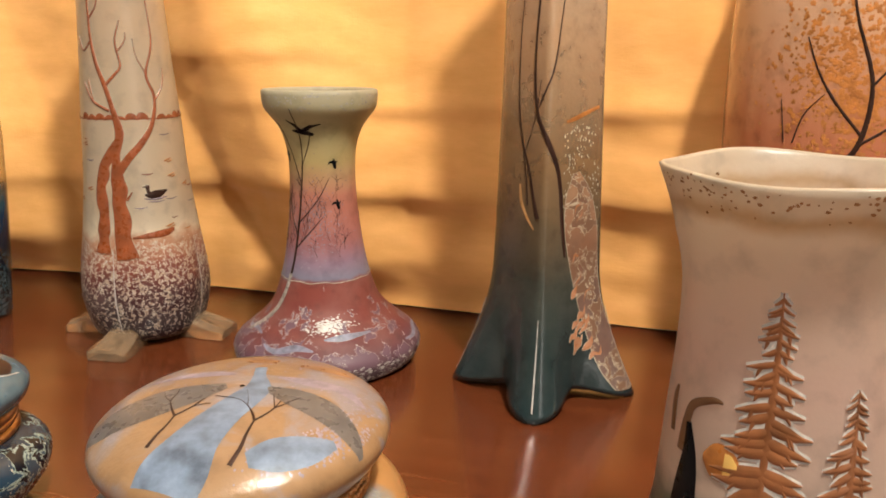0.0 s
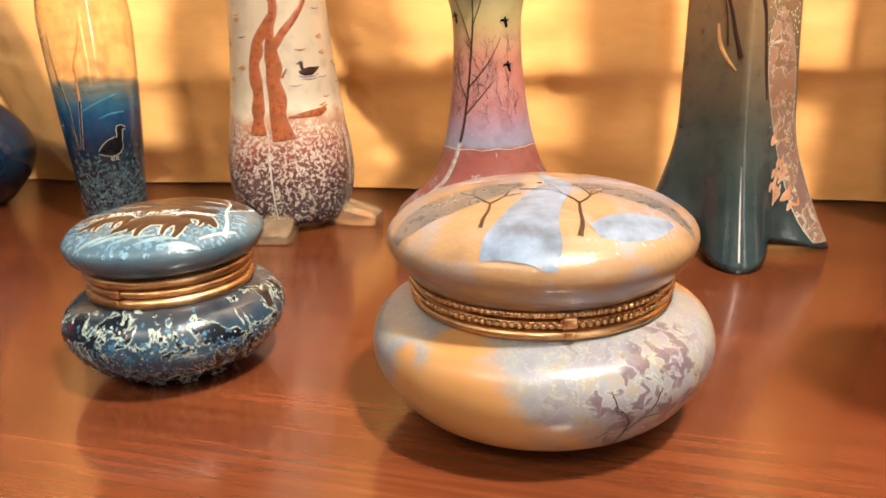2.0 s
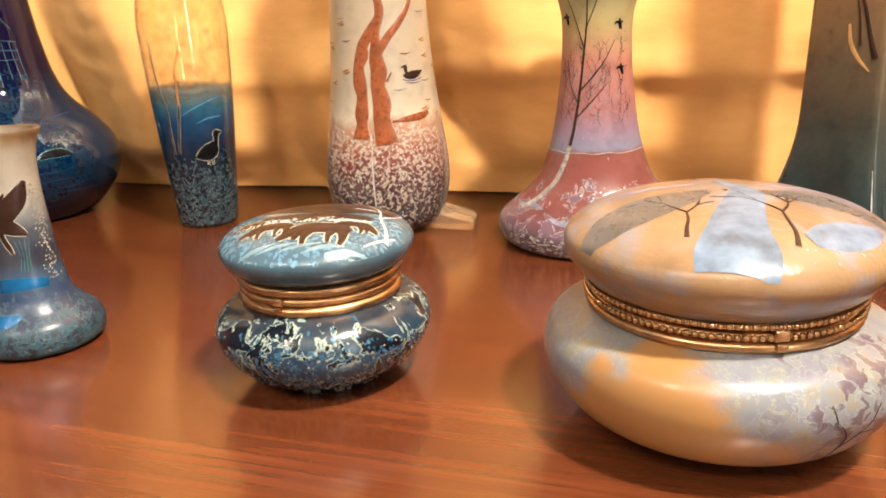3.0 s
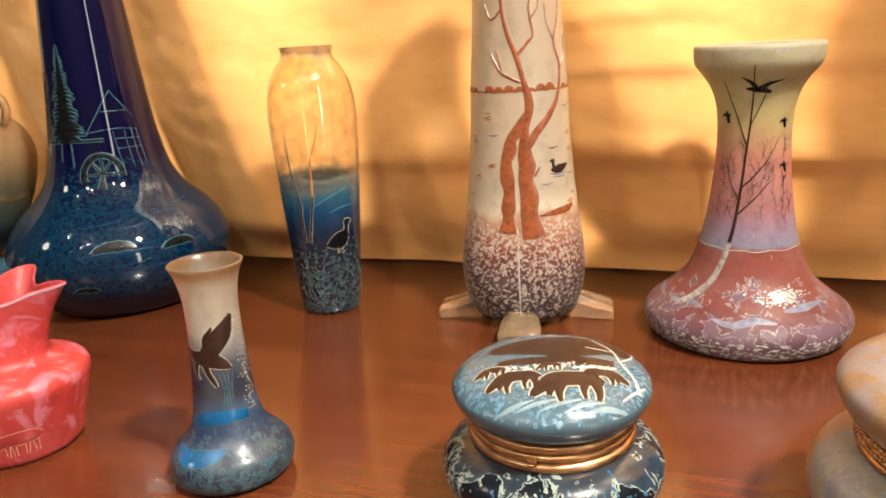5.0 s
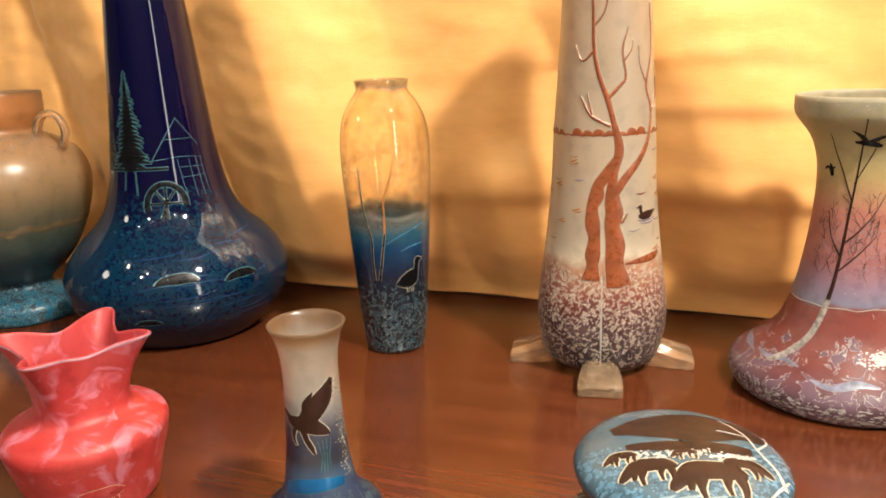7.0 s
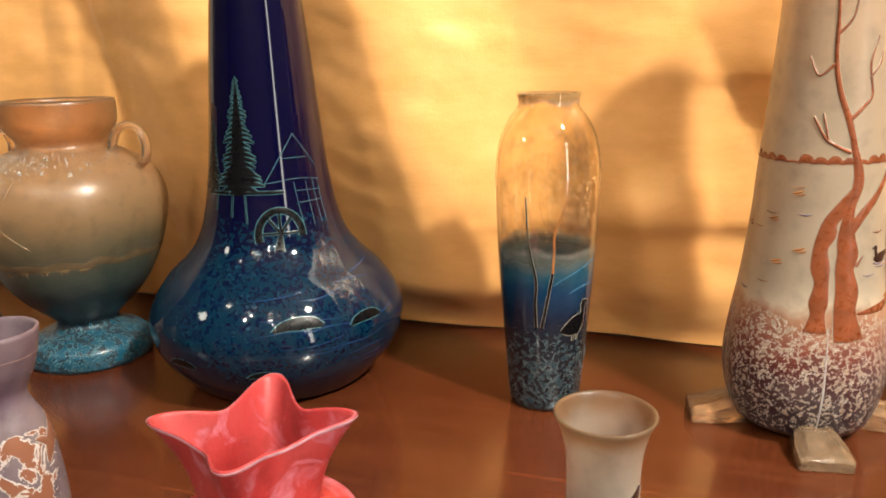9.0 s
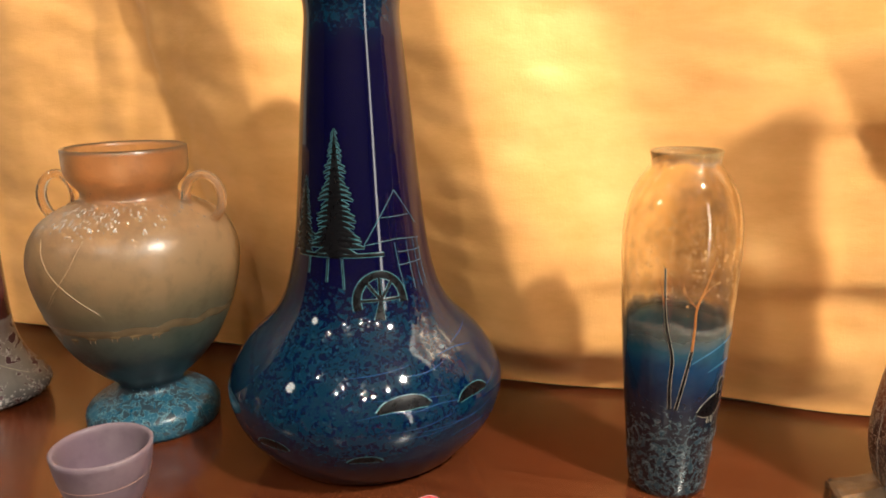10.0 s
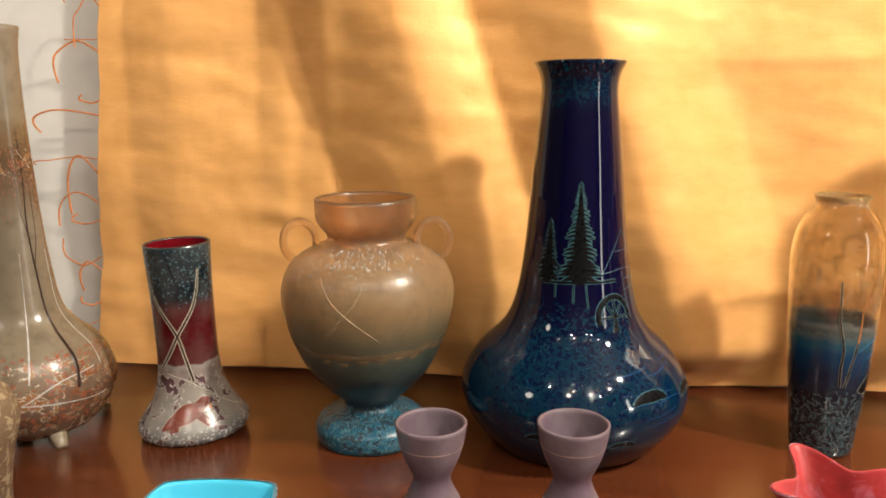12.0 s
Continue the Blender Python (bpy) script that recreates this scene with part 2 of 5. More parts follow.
def fold(s, z, s0, z0, s1, z1, rise, fall, depth):
    """A fold whose crest runs from (s0, z0) to (s1, z1), along the wall and up it: a straight flank out of a sharp valley on one side, a long soft fall on the other."""
    d = Vector((s1 - s0, z1 - z0))
    q = Vector((s - s0, z - z0))
    u = q.dot(d) / d.length_squared
    v = -(q.x * d.y - q.y * d.x) / d.length
    fade = 1 / (1 + math.exp(-(u + 0.02) * 16)) / (1 + math.exp((u - 1.02) * 16))
    if v < 0:
        w = max(0.0, 1 + v / rise)
        shape = w * (1.5 - 0.5 * w)
    else:
        shape = math.exp(-(v / fall) ** 2)
    return depth * fade * shape


# crest from, to; width of the flank on its left and of the fall on its right; depth
FOLDS = [(-0.44, 0.46, -0.295, 0.0, 0.10, 0.085, 0.060), (-0.66, 0.62, -0.48, 0.03, 0.11, 0.075, 0.050), (-0.30, 0.46, -0.10, 0.02, 0.055, 0.08, 0.006), (-0.17, 0.12, -0.12, -0.02, 0.05, 0.05, 0.020),
         (-0.06, 0.28, 0.085, 0.01, 0.075, 0.075, 0.028), (0.20, 0.62, 0.202, -0.1, 0.075, 0.014, 0.017), (0.05, 0.62, 0.055, -0.1, 0.06, 0.05, 0.006), (0.36, 0.6, 0.37, -0.1, 0.09, 0.06, 0.012), (-0.178, 0.31, -0.172, 0.05, 0.085, 0.03, 0.005),
         (-0.655, 0.6, -0.66, 0.16, 0.030, 0.02, 0.006), (-0.70, 0.6, -0.705, 0.16, 0.026, 0.02, 0.005), (-0.84, 0.60, -0.80, 0.02, 0.05, 0.05, 0.008)]
# creases that stayed from when the cloth lay folded: (height, from, to, depth)
CREASES = [(0.176, -0.02, 0.5, 0.004), (0.105, -0.28, 0.5, 0.004), (0.318, -0.30, -0.16, 0.003), (0.215, -0.16, 0.06, 0.0025)]


def cloth_depth(s, z):
    """How far the cloth stands off the wall."""
    foot = min(1.0, z / 0.05)
    d = 0.006 + sum(fold(s, z, *f) for f in FOLDS) * (0.22 + 0.78 * foot * foot * (3 - 2 * foot))
    d += 0.006 * noise.noise(Vector((s * 5 + z * 4, z * 6 - s * 2, 1.3))) + 0.0017 * noise.noise(Vector((s * 11 + z * 5, z * 24 + s * 4, 4.2)))
    left = 1 / (1 + math.exp((s + 0.60) * 40))
    d += 0.0022 * left * noise.noise(Vector((s * 10, z * 38, 9.1)))
    d += 0.0011 * noise.noise(Vector((s * 26, z * 60 + s * 9, 8.8))) + 0.0005 * noise.noise(Vector((s * 130, z * 75, 2.6)))
    for level, a, b, deep in CREASES:
        h = z - level - 0.006 * noise.noise(Vector((s * 9, level, 3.3)))
        ends = 1 / (1 + math.exp(-(s - a) * 60)) / (1 + math.exp((s - b) * 60))
        d += deep * ends * (math.exp(-h / 0.03) if h > 0 else math.exp(-(h / 0.007) ** 2))
    sag = 1 / (1 + math.exp(-(s + 0.2) * 16))
    d += sag * 0.013 / (1 + math.exp(-(z - 0.098 + 0.03 * s) * 110))
    return max(0.003, d)


def cloth_sheet():
    nx, nz = 380, 190
    bm = bmesh.new()
    grid = []
    for j in range(nz + 1):
        z = 0.0015 + CLOTH_Z1 * j / nz
        row = []
        for i in range(nx + 1):
            s = CLOTH_X0 + (CLOTH_X1 - CLOTH_X0) * i / nx
            edge = 0.003 * noise.noise(Vector((z * 22, 0, 7))) * math.exp(-i / 3) - 0.028 * (1 - z / 0.27) * max(0.0, 1 - i / 40)
            row.append(bm.verts.new((s + edge, -cloth_depth(s, z), z)))
        grid.append(row)
    for a, b in zip(grid, grid[1:]):
        for i in range(nx):
            bm.faces.new((a[i], a[i + 1], b[i + 1], b[i]))
    return bm


CLOTH = cloth_material()
backdrop = thing("cloth_backdrop", 0, 0, "golden orange satin cloth with soft folds hung on the wall", "cloth", m=ROOM)
part("cloth_sheet", cloth_sheet(), CLOTH, backdrop)


# ---- vases: shapes ----
def squarish(a, turn, p):
    """A rounded square with a corner at turn; p is 1 for a sharp one and 2 for a circle."""
    c, s = abs(math.cos(a - turn)), abs(math.sin(a - turn))
    return (c ** p + s ** p) ** (-1 / p)


def tall_section(a, r, z):
    turn = radians(-11)
    w = corners(a, 4, turn) ** 1.1
    low = max(0.0, 1 - z / 0.085)
    k = squarish(a, turn, 1.13 + 0.45 * low)
    return r * k + 0.019 * w * low ** 1.9 - 0.006 * (1 - w) * low ** 1.5, z + 0.009 * (1 - w) * max(0.0, 1 - z / 0.03)


def lobed_section(a, r, z):
    w = corners(a, 4, radians(-6))
    f = min(1.0, max(0.0, (0.2 - z) / 0.16))
    return r * (1 - 0.05 * w ** 4 * f), z


def pine_section(a, r, z):
    f = min(1.0, max(0.0, (z - 0.05) / 0.1))
    k = squarish(a, radians(5), 1.75) * 1.0
    return r * (1 + (k - 1) * f), z + (0.0015 * corners(a, 4, radians(5)) if z > 0.165 else 0.0)


def star_section(a, r, z):
    f = min(1.0, max(0.0, (z - 0.05) / 0.042))
    w = corners(a, 4, radians(4))
    return r * (1 + f * (0.27 * w + 0.34 * w ** 4 - 0.23)), z - f * f * 0.005 * (1 - w)


SHAPES = {
    "blue": Turned([(0.060, 0.0), (0.068, 0.004), (0.086, 0.026), (0.0928, 0.048), (0.0885, 0.064), (0.077, 0.081), (0.0625, 0.095), (0.0535, 0.108), (0.0475, 0.125),
                    (0.0425, 0.152), (0.0385, 0.19), (0.0345, 0.235), (0.0305, 0.275), (0.0295, 0.288), (0.031, 0.299), (0.0355, 0.3085)], wall=0.003, rows=90, segments=96),
    "slim": Turned([(0.0225, 0.0), (0.0235, 0.003), (0.0255, 0.025), (0.0285, 0.06), (0.031, 0.095), (0.0332, 0.135), (0.0336, 0.16), (0.0308, 0.179), (0.0245, 0.192), (0.0196, 0.198), (0.0192, 0.202), (0.0202, 0.2065)], wall=0.0011),
    "tree": Turned([(0.033, 0.003), (0.041, 0.010), (0.0468, 0.033), (0.0462, 0.055), (0.0412, 0.090), (0.0368, 0.130), (0.0345, 0.17), (0.0318, 0.205), (0.0295, 0.245), (0.028, 0.29), (0.030, 0.335)], section=lobed_section, rows=80, segments=96),
    "bird": Turned([(0.060, 0.0), (0.0645, 0.004), (0.0672, 0.013), (0.064, 0.0195), (0.055, 0.027), (0.045, 0.036), (0.0375, 0.046), (0.0312, 0.064), (0.0272, 0.083), (0.0238, 0.11),
                    (0.0225, 0.135), (0.0238, 0.153), (0.0285, 0.1665), (0.037, 0.178), (0.0388, 0.184), (0.0390, 0.1905)], wall=0.003, rows=90, segments=96),
    "tall": Turned([(0.042, 0.0), (0.0405, 0.02), (0.0378, 0.045), (0.0352, 0.07), (0.0335, 0.11), (0.032, 0.16), (0.0305, 0.22), (0.030, 0.30), (0.032, 0.37)], section=tall_section, rows=90, segments=112),
    "eagle": Turned([(0.026, 0.0), (0.0295, 0.0025), (0.0308, 0.008), (0.0288, 0.0145), (0.022, 0.0215), (0.0175, 0.029), (0.0152, 0.042), (0.0138, 0.058), (0.0128, 0.078), (0.0132, 0.094), (0.0152, 0.104), (0.0178, 0.110)], wall=0.0016),
    "urn": Turned([(0.046, 0.0), (0.0475, 0.005), (0.0465, 0.014), (0.038, 0.0215), (0.026, 0.0265), (0.0225, 0.0305), (0.027, 0.037), (0.040, 0.049), (0.0535, 0.067), (0.0655, 0.095), (0.0713, 0.122), (0.069, 0.14), (0.060, 0.1545),
                   (0.044, 0.1645), (0.0335, 0.169), (0.0325, 0.175), (0.0385, 0.183), (0.0408, 0.189), (0.0412, 0.2035)], wall=0.003, rows=90, segments=96),
    "red": Turned([(0.043, 0.0), (0.0462, 0.004), (0.0460, 0.010), (0.0400, 0.020), (0.0328, 0.031), (0.0275, 0.047), (0.0254, 0.064), (0.0252, 0.09), (0.0257, 0.13), (0.0274, 0.165)], wall=0.002),
    "cup": Turned([(0.0185, 0.0), (0.020, 0.004), (0.0205, 0.025), (0.0195, 0.045), (0.0165, 0.066), (0.012, 0.0765), (0.0100, 0.083), (0.0118, 0.0885), (0.0148, 0.095), (0.0176, 0.105), (0.0190, 0.114)], wall=0.0018),
    "star": Turned([(0.030, 0.0), (0.0325, 0.003), (0.0355, 0.015), (0.0405, 0.034), (0.0415, 0.041), (0.038, 0.046), (0.029, 0.0495), (0.0245, 0.053), (0.0235, 0.06), (0.0250, 0.074), (0.0305, 0.092)], section=star_section, wall=0.0016, segments=96),
    "gourd": Turned([(0.046, 0.006), (0.055, 0.012), (0.066, 0.034), (0.0665, 0.052), (0.057, 0.075), (0.040, 0.0925), (0.029, 0.11), (0.024, 0.14), (0.0205, 0.18), (0.018, 0.23), (0.0165, 0.29), (0.0172, 0.325), (0.0195, 0.342)], section=lobed_section, wall=0.002),
    "pine": Turned([(0.040, 0.0), (0.0475, 0.008), (0.051, 0.022), (0.049, 0.033), (0.0425, 0.047), (0.0375, 0.062), (0.0350, 0.10), (0.0335, 0.13), (0.0342, 0.15), (0.039, 0.168), (0.0435, 0.18)], section=pine_section, wall=0.002),
    "autumn": Turned([(0.050, 0.0), (0.055, 0.004), (0.061, 0.04), (0.066, 0.09), (0.069, 0.15), (0.070, 0.2), (0.068, 0.26), (0.055, 0.30), (0.05, 0.33)], wall=0.003),
}
PLACES = {"blue": (-0.4388, 0.7505), "slim": (-0.243, 0.7027), "tree": (-0.0850, 0.6752), "bird": (0.0652, 0.6333), "tall": (0.2173, 0.588), "eagle": (-0.2406, 0.4632),
          "urn": (-0.6067, 0.7787), "red": (-0.7625, 0.8134), "star": (-0.375, 0.492), "gourd": (-0.9, 0.832), "pine": (0.266, 0.342), "autumn": (0.40, 0.603)}

# ---- vases: glass ----
BLUE_GLASS = art_glass("cobalt_enamelled_glass", 0.31, [(0.0, (0.001, 0.004, 0.018)), (0.2, (0.001, 0.010, 0.050)), (0.33, (0.001, 0.006, 0.036)), (0.42, (0.001, 0.001, 0.028)), (0.86, (0.001, 0.001, 0.026)), (0.93, (0.002, 0.012, 0.04)), (1.0, (0.001, 0.003, 0.016))],
                       0.10, ((0.0018, 0.018, 0.038), 300, [(0.0, 0.5), (0.12, 0.53), (0.3, 0.51), (0.40, 0.44), (0.46, 0.2), (0.85, 0.2), (0.9, 0.47), (1.0, 0.45)]), ((0.004, 0.040, 0.060), 0.006), None, 0.05, 0.0, 0.55, 1.0, fine=0.0, grainy=0.006)
SLIM_GLASS = art_glass("clear_and_blue_glass", 0.206, [(0.0, (0.004, 0.010, 0.018)), (0.25, (0.003, 0.012, 0.026)), (0.33, (0.002, 0.016, 0.050)), (0.42, (0.003, 0.050, 0.13)), (0.47, (0.02, 0.11, 0.17)), (0.52, (0.30, 0.34, 0.30)), (0.55, (0.99, 0.94, 0.82)), (0.965, (0.99, 0.93, 0.80)), (0.985, (0.85, 0.56, 0.24)), (1.0, (0.85, 0.56, 0.24))],
                       0.07, ((0.014, 0.034, 0.046), 320, [(0.0, 0.50), (0.2, 0.47), (0.29, 0.38), (0.34, 0.2), (1.0, 0.1)]), ((0.12, 0.17, 0.18), 0.014), [(0.46, 0.0), (0.55, 0.98), (0.965, 1.0), (0.985, 0.65), (1.0, 0.65)], 0.03, 0.3, 0.5, 2.0, fine=0.04, grainy=0.05)
TREE_GLASS = art_glass("frosted_and_etched_glass", 0.33, [(0.0, (0.008, 0.006, 0.018)), (0.06, (0.020, 0.005, 0.012)), (0.13, (0.065, 0.012, 0.015)), (0.20, (0.22, 0.050, 0.028)), (0.245, (0.46, 0.23, 0.13)), (0.27, (0.80, 0.67, 0.50)), (0.7, (0.84, 0.70, 0.52)), (1.0, (0.88, 0.73, 0.56))],
                       0.08, ((0.36, 0.27, 0.20), 380, [(0.0, 0.42), (0.10, 0.44), (0.18, 0.465), (0.235, 0.465), (0.265, 0.2), (1.0, 0.1)]), ((0.58, 0.54, 0.46), 0.020), [(0.23, 0.0), (0.3, 0.55), (1.0, 0.75)], 0.28, 0.0, 0.5, 3.0, depth=0.84)
BIRD_GLASS = art_glass("rose_and_yellow_cameo_glass", 0.19, [(0.0, (0.09, 0.05, 0.075)), (0.09, (0.12, 0.045, 0.065)), (0.16, (0.21, 0.050, 0.042)), (0.33, (0.27, 0.066, 0.050)), (0.345, (0.22, 0.21, 0.30)), (0.40, (0.30, 0.19, 0.27)), (0.48, (0.44, 0.17, 0.16)), (0.64, (0.60, 0.21, 0.14)), (0.76, (0.62, 0.47, 0.20)), (0.90, (0.66, 0.60, 0.32)), (1.0, (0.56, 0.50, 0.34))],
                       0.045, ((0.125, 0.070, 0.090), 85, [(0.0, 0.54), (0.09, 0.51), (0.14, 0.45), (0.2, 0.42), (0.32, 0.38), (0.36, 0.22), (0.88, 0.1), (0.93, 0.18), (1.0, 0.2)]), ((0.36, 0.32, 0.31), 0.009), [(0.5, 0.0), (0.8, 0.25), (1.0, 0.3)], 0.46, 0.0, 0.28, 4.0, fine=0.12)
TALL_GLASS = art_glass("smoky_green_and_amber_glass", 0.36, [(0.0, (0.014, 0.030, 0.034)), (0.13, (0.020, 0.032, 0.031)), (0.22, (0.05, 0.054, 0.042)), (0.32, (0.18, 0.125, 0.07)), (0.42, (0.42, 0.25, 0.12)), (0.6, (0.74, 0.52, 0.32)), (0.75, (0.82, 0.64, 0.46)), (1.0, (0.80, 0.66, 0.54))],
                       0.06, None, None, [(0.16, 0.1), (0.30, 0.35), (0.45, 0.6), (1.0, 0.7)], 0.18, 0.15, 0.5, 5.0, fine=0.06, depth=0.9)
EAGLE_GLASS = art_glass("frosted_to_blue_glass", 0.11, [(0.0, (0.003, 0.005, 0.012)), (0.1, (0.002, 0.007, 0.026)), (0.25, (0.002, 0.020, 0.070)), (0.36, (0.003, 0.038, 0.10)), (0.42, (0.004, 0.006, 0.020)), (0.50, (0.012, 0.016, 0.040)), (0.57, (0.035, 0.04, 0.065)), (0.64, (0.26, 0.25, 0.25)), (0.71, (0.80, 0.72, 0.62)), (0.92, (0.86, 0.78, 0.66)), (0.97, (0.62, 0.40, 0.20)), (1.0, (0.55, 0.36, 0.20))],
                        0.08, ((0.03, 0.06, 0.08), 230, [(0.0, 0.54), (0.2, 0.47), (0.32, 0.40), (0.4, 0.2), (1.0, 0.1)]), ((0.07, 0.11, 0.13), 0.014), [(0.57, 0.0), (0.70, 0.7), (1.0, 0.88)], 0.3, 0.0, 0.5, 6.0, depth=0.9)
URN_GLASS = art_glass("frosted_amber_to_teal_glass", 0.204, [(0.0, (0.003, 0.020, 0.036)), (0.12, (0.003, 0.018, 0.034)), (0.2, (0.004, 0.018, 0.032)), (0.3, (0.016, 0.044, 0.053)), (0.40, (0.09, 0.115, 0.09)), (0.50, (0.26, 0.21, 0.12)), (0.60, (0.58, 0.39, 0.20)), (0.8, (0.88, 0.60, 0.34)), (1.0, (0.86, 0.62, 0.38))],
                      0.07, ((0.008, 0.070, 0.115), 190, [(0.0, 0.54), (0.13, 0.5), (0.17, 0.35), (0.25, 0.1), (1.0, 0.0)]), ((0.16, 0.30, 0.34), 0.012), [(0.25, 0.0), (0.45, 0.55), (0.80, 0.85), (0.86, 0.93), (1.0, 0.95)], 0.30, 0.0, 0.45, 7.0, fine=0.1, depth=0.95)
RED_GLASS = art_glass("ruby_cameo_glass", 0.165, [(0.0, (0.12, 0.13, 0.15)), (0.10, (0.36, 0.33, 0.30)), (0.25, (0.40, 0.35, 0.30)), (0.36, (0.34, 0.26, 0.24)), (0.385, (0.40, 0.36, 0.33)), (0.395, (0.11, 0.003, 0.006)), (0.68, (0.10, 0.003, 0.006)), (0.74, (0.008, 0.014, 0.022)), (1.0, (0.010, 0.024, 0.034))],
                      0.06, ((0.09, 0.045, 0.050), 90, [(0.0, 0.46), (0.12, 0.44), (0.3, 0.49), (0.36, 0.42), (0.4, 0.1), (1.0, 0.1)]), ((0.55, 0.52, 0.48), 0.012), None, 0.22, 0.1, 0.5, 8.0, depth=0.6)
CUP_GLASS = art_glass("matt_mauve_glass", 0.115, [(0.0, (0.17, 0.13, 0.155)), (0.55, (0.22, 0.165, 0.19)), (0.7, (0.14, 0.090, 0.125)), (1.0, (0.155, 0.10, 0.135))],
                      0.04, ((0.22, 0.09, 0.05), 60, [(0.0, 0.48), (0.58, 0.46), (0.64, 0.1), (1.0, 0.0)]), ((0.50, 0.46, 0.44), 0.02), None, 0.42, 0.0, 0.4, 9.0, fine=0.2)
STAR_GLASS = art_glass("matt_coral_red_glass", 0.092, [(0.0, (0.52, 0.050, 0.046)), (0.5, (0.58, 0.038, 0.034)), (0.7, (0.56, 0.042, 0.042)), (1.0, (0.56, 0.050, 0.055))],
                       0.06, None, None, None, 0.42, 0.0, 0.4, 10.0, lustre=((0.46, 0.15, 0.20), 60, 0.54), fine=0.08)
GOURD_GLASS = art_glass("smoky_brown_etched_glass", 0.34, [(0.0, (0.14, 0.06, 0.035)), (0.13, (0.20, 0.11, 0.065)), (0.22, (0.36, 0.28, 0.19)), (0.30, (0.46, 0.36, 0.24)), (0.55, (0.50, 0.40, 0.29)), (0.68, (0.28, 0.14, 0.06)), (0.76, (0.42, 0.27, 0.13)), (0.8, (0.55, 0.44, 0.30)), (1.0, (0.56, 0.46, 0.34))],
                        0.08, ((0.24, 0.12, 0.05), 95, [(0.0, 0.47), (0.2, 0.45), (0.27, 0.2), (0.6, 0.2), (0.66, 0.45), (0.75, 0.35), (0.8, 0.1), (1.0, 0.0)]), ((0.50, 0.44, 0.36), 0.012), [(0.15, 0.1), (0.3, 0.45), (1.0, 0.55)], 0.2, 0.1, 0.5, 11.0)
PINE_GLASS = art_glass("frosted_blush_and_green_glass", 0.18, [(0.0, (0.004, 0.008, 0.004)), (0.2, (0.006, 0.015, 0.009)), (0.36, (0.012, 0.035, 0.028)), (0.44, (0.10, 0.12, 0.09)), (0.49, (0.66, 0.50, 0.40)), (0.7, (0.72, 0.52, 0.43)), (0.93, (0.74, 0.62, 0.48)), (0.955, (0.52, 0.34, 0.17)), (0.975, (0.70, 0.59, 0.46)), (1.0, (0.66, 0.55, 0.42))],
                       0.05, ((0.03, 0.055, 0.035), 80, [(0.0, 0.5), (0.22, 0.46), (0.3, 0.2), (1.0, 0.0)]), ((0.16, 0.21, 0.15), 0.02), [(0.4, 0.0), (0.52, 0.5), (1.0, 0.6)], 0.33, 0.0, 0.4, 12.0, fine=0.1, depth=0.95)
AUTUMN_GLASS = art_glass("peach_to_crimson_glass", 0.33, [(0.0, (0.16, 0.022, 0.012)), (0.15, (0.20, 0.03, 0.016)), (0.3, (0.34, 0.05, 0.02)), (0.42, (0.50, 0.12, 0.05)), (0.55, (0.62, 0.24, 0.12)), (0.7, (0.70, 0.40, 0.24)), (1.0, (0.72, 0.48, 0.30))],
                         0.10, ((0.30, 0.05, 0.02), 60, [(0.0, 0.40), (0.3, 0.47), (0.42, 0.42), (0.5, 0.2), (1.0, 0.1)]), None, None, 0.2, 0.2, 0.5, 13.0, fine=0.08)

VASES = {
    "blue": ("bottle_vase", BLUE_GLASS, "tall glossy cobalt blue glass bottle vase with etched mill scene"),
    "slim": ("shoulder_vase", SLIM_GLASS, "slender clear amber glass vase with blue enamelled base"),
    "tree": ("footed_vase", TREE_GLASS, "tall frosted glass vase with red-brown tree on four feet"),
    "bird": ("trumpet_vase", BIRD_GLASS, "rose and yellow glass vase with birds and flared foot"),
    "tall": ("pillar_vase", TALL_GLASS, "tall square smoky green and amber glass vase on flared feet"),
    "eagle": ("bud_vase", EAGLE_GLASS, "small frosted glass bud vase with eagle and blue base"),
    "urn": ("urn_vase", URN_GLASS, "frosted amber glass urn vase with two loop handles"),
    "red": ("cylinder_vase", RED_GLASS, "leaning ruby red glass vase with crossed birch trees"),
    "star": ("star_vase", STAR_GLASS, "small matt coral red glass vase with four-pointed mouth"),
    "gourd": ("gourd_vase", GOURD_GLASS, "long-necked smoky brown glass gourd vase on small feet"),
    "pine": ("beaker_vase", PINE_GLASS, "frosted blush glass vase with fir trees and green base"),
    "autumn": ("barrel_vase", AUTUMN_GLASS, "large peach to crimson glass vase with autumn tree"),
}
ROOTS, BODIES = {}, {}
for key, (name, material, label) in VASES.items():
    x, y = PLACES[key]
    m = pose(x, y, 0.0004)
    if key == "red":
        m = pose(x + 0.001, y, 0.0006) @ pose(0, 0, 0, 0, -1.5, 0)
    ROOTS[key] = thing(name, x, y, label, "vase", "glass vases on the table", m=m)
    BODIES[key] = part("body", SHAPES[key].mesh(), material, ROOTS[key])
ruby_lining = Turned([(0.0228, 0.09), (0.0233, 0.13), (0.0250, 0.1645)], rows=14)
part("lining", ruby_lining.mesh(False), plain("ruby_glass", (0.13, 0.004, 0.008), 0.12, vary=0.2), ROOTS["red"], "glossy ruby red inside")
for i, (x, y) in enumerate(((-0.5787, 0.5405), (-0.505, 0.5294))):
    cup = thing("egg_cup_vase", x, y, "small matt mauve glass cup vase with pinched waist", "vase", "pair of mauve cup vases", z=0.0004)
    part("body", SHAPES["cup"].mesh(), CUP_GLASS, cup)


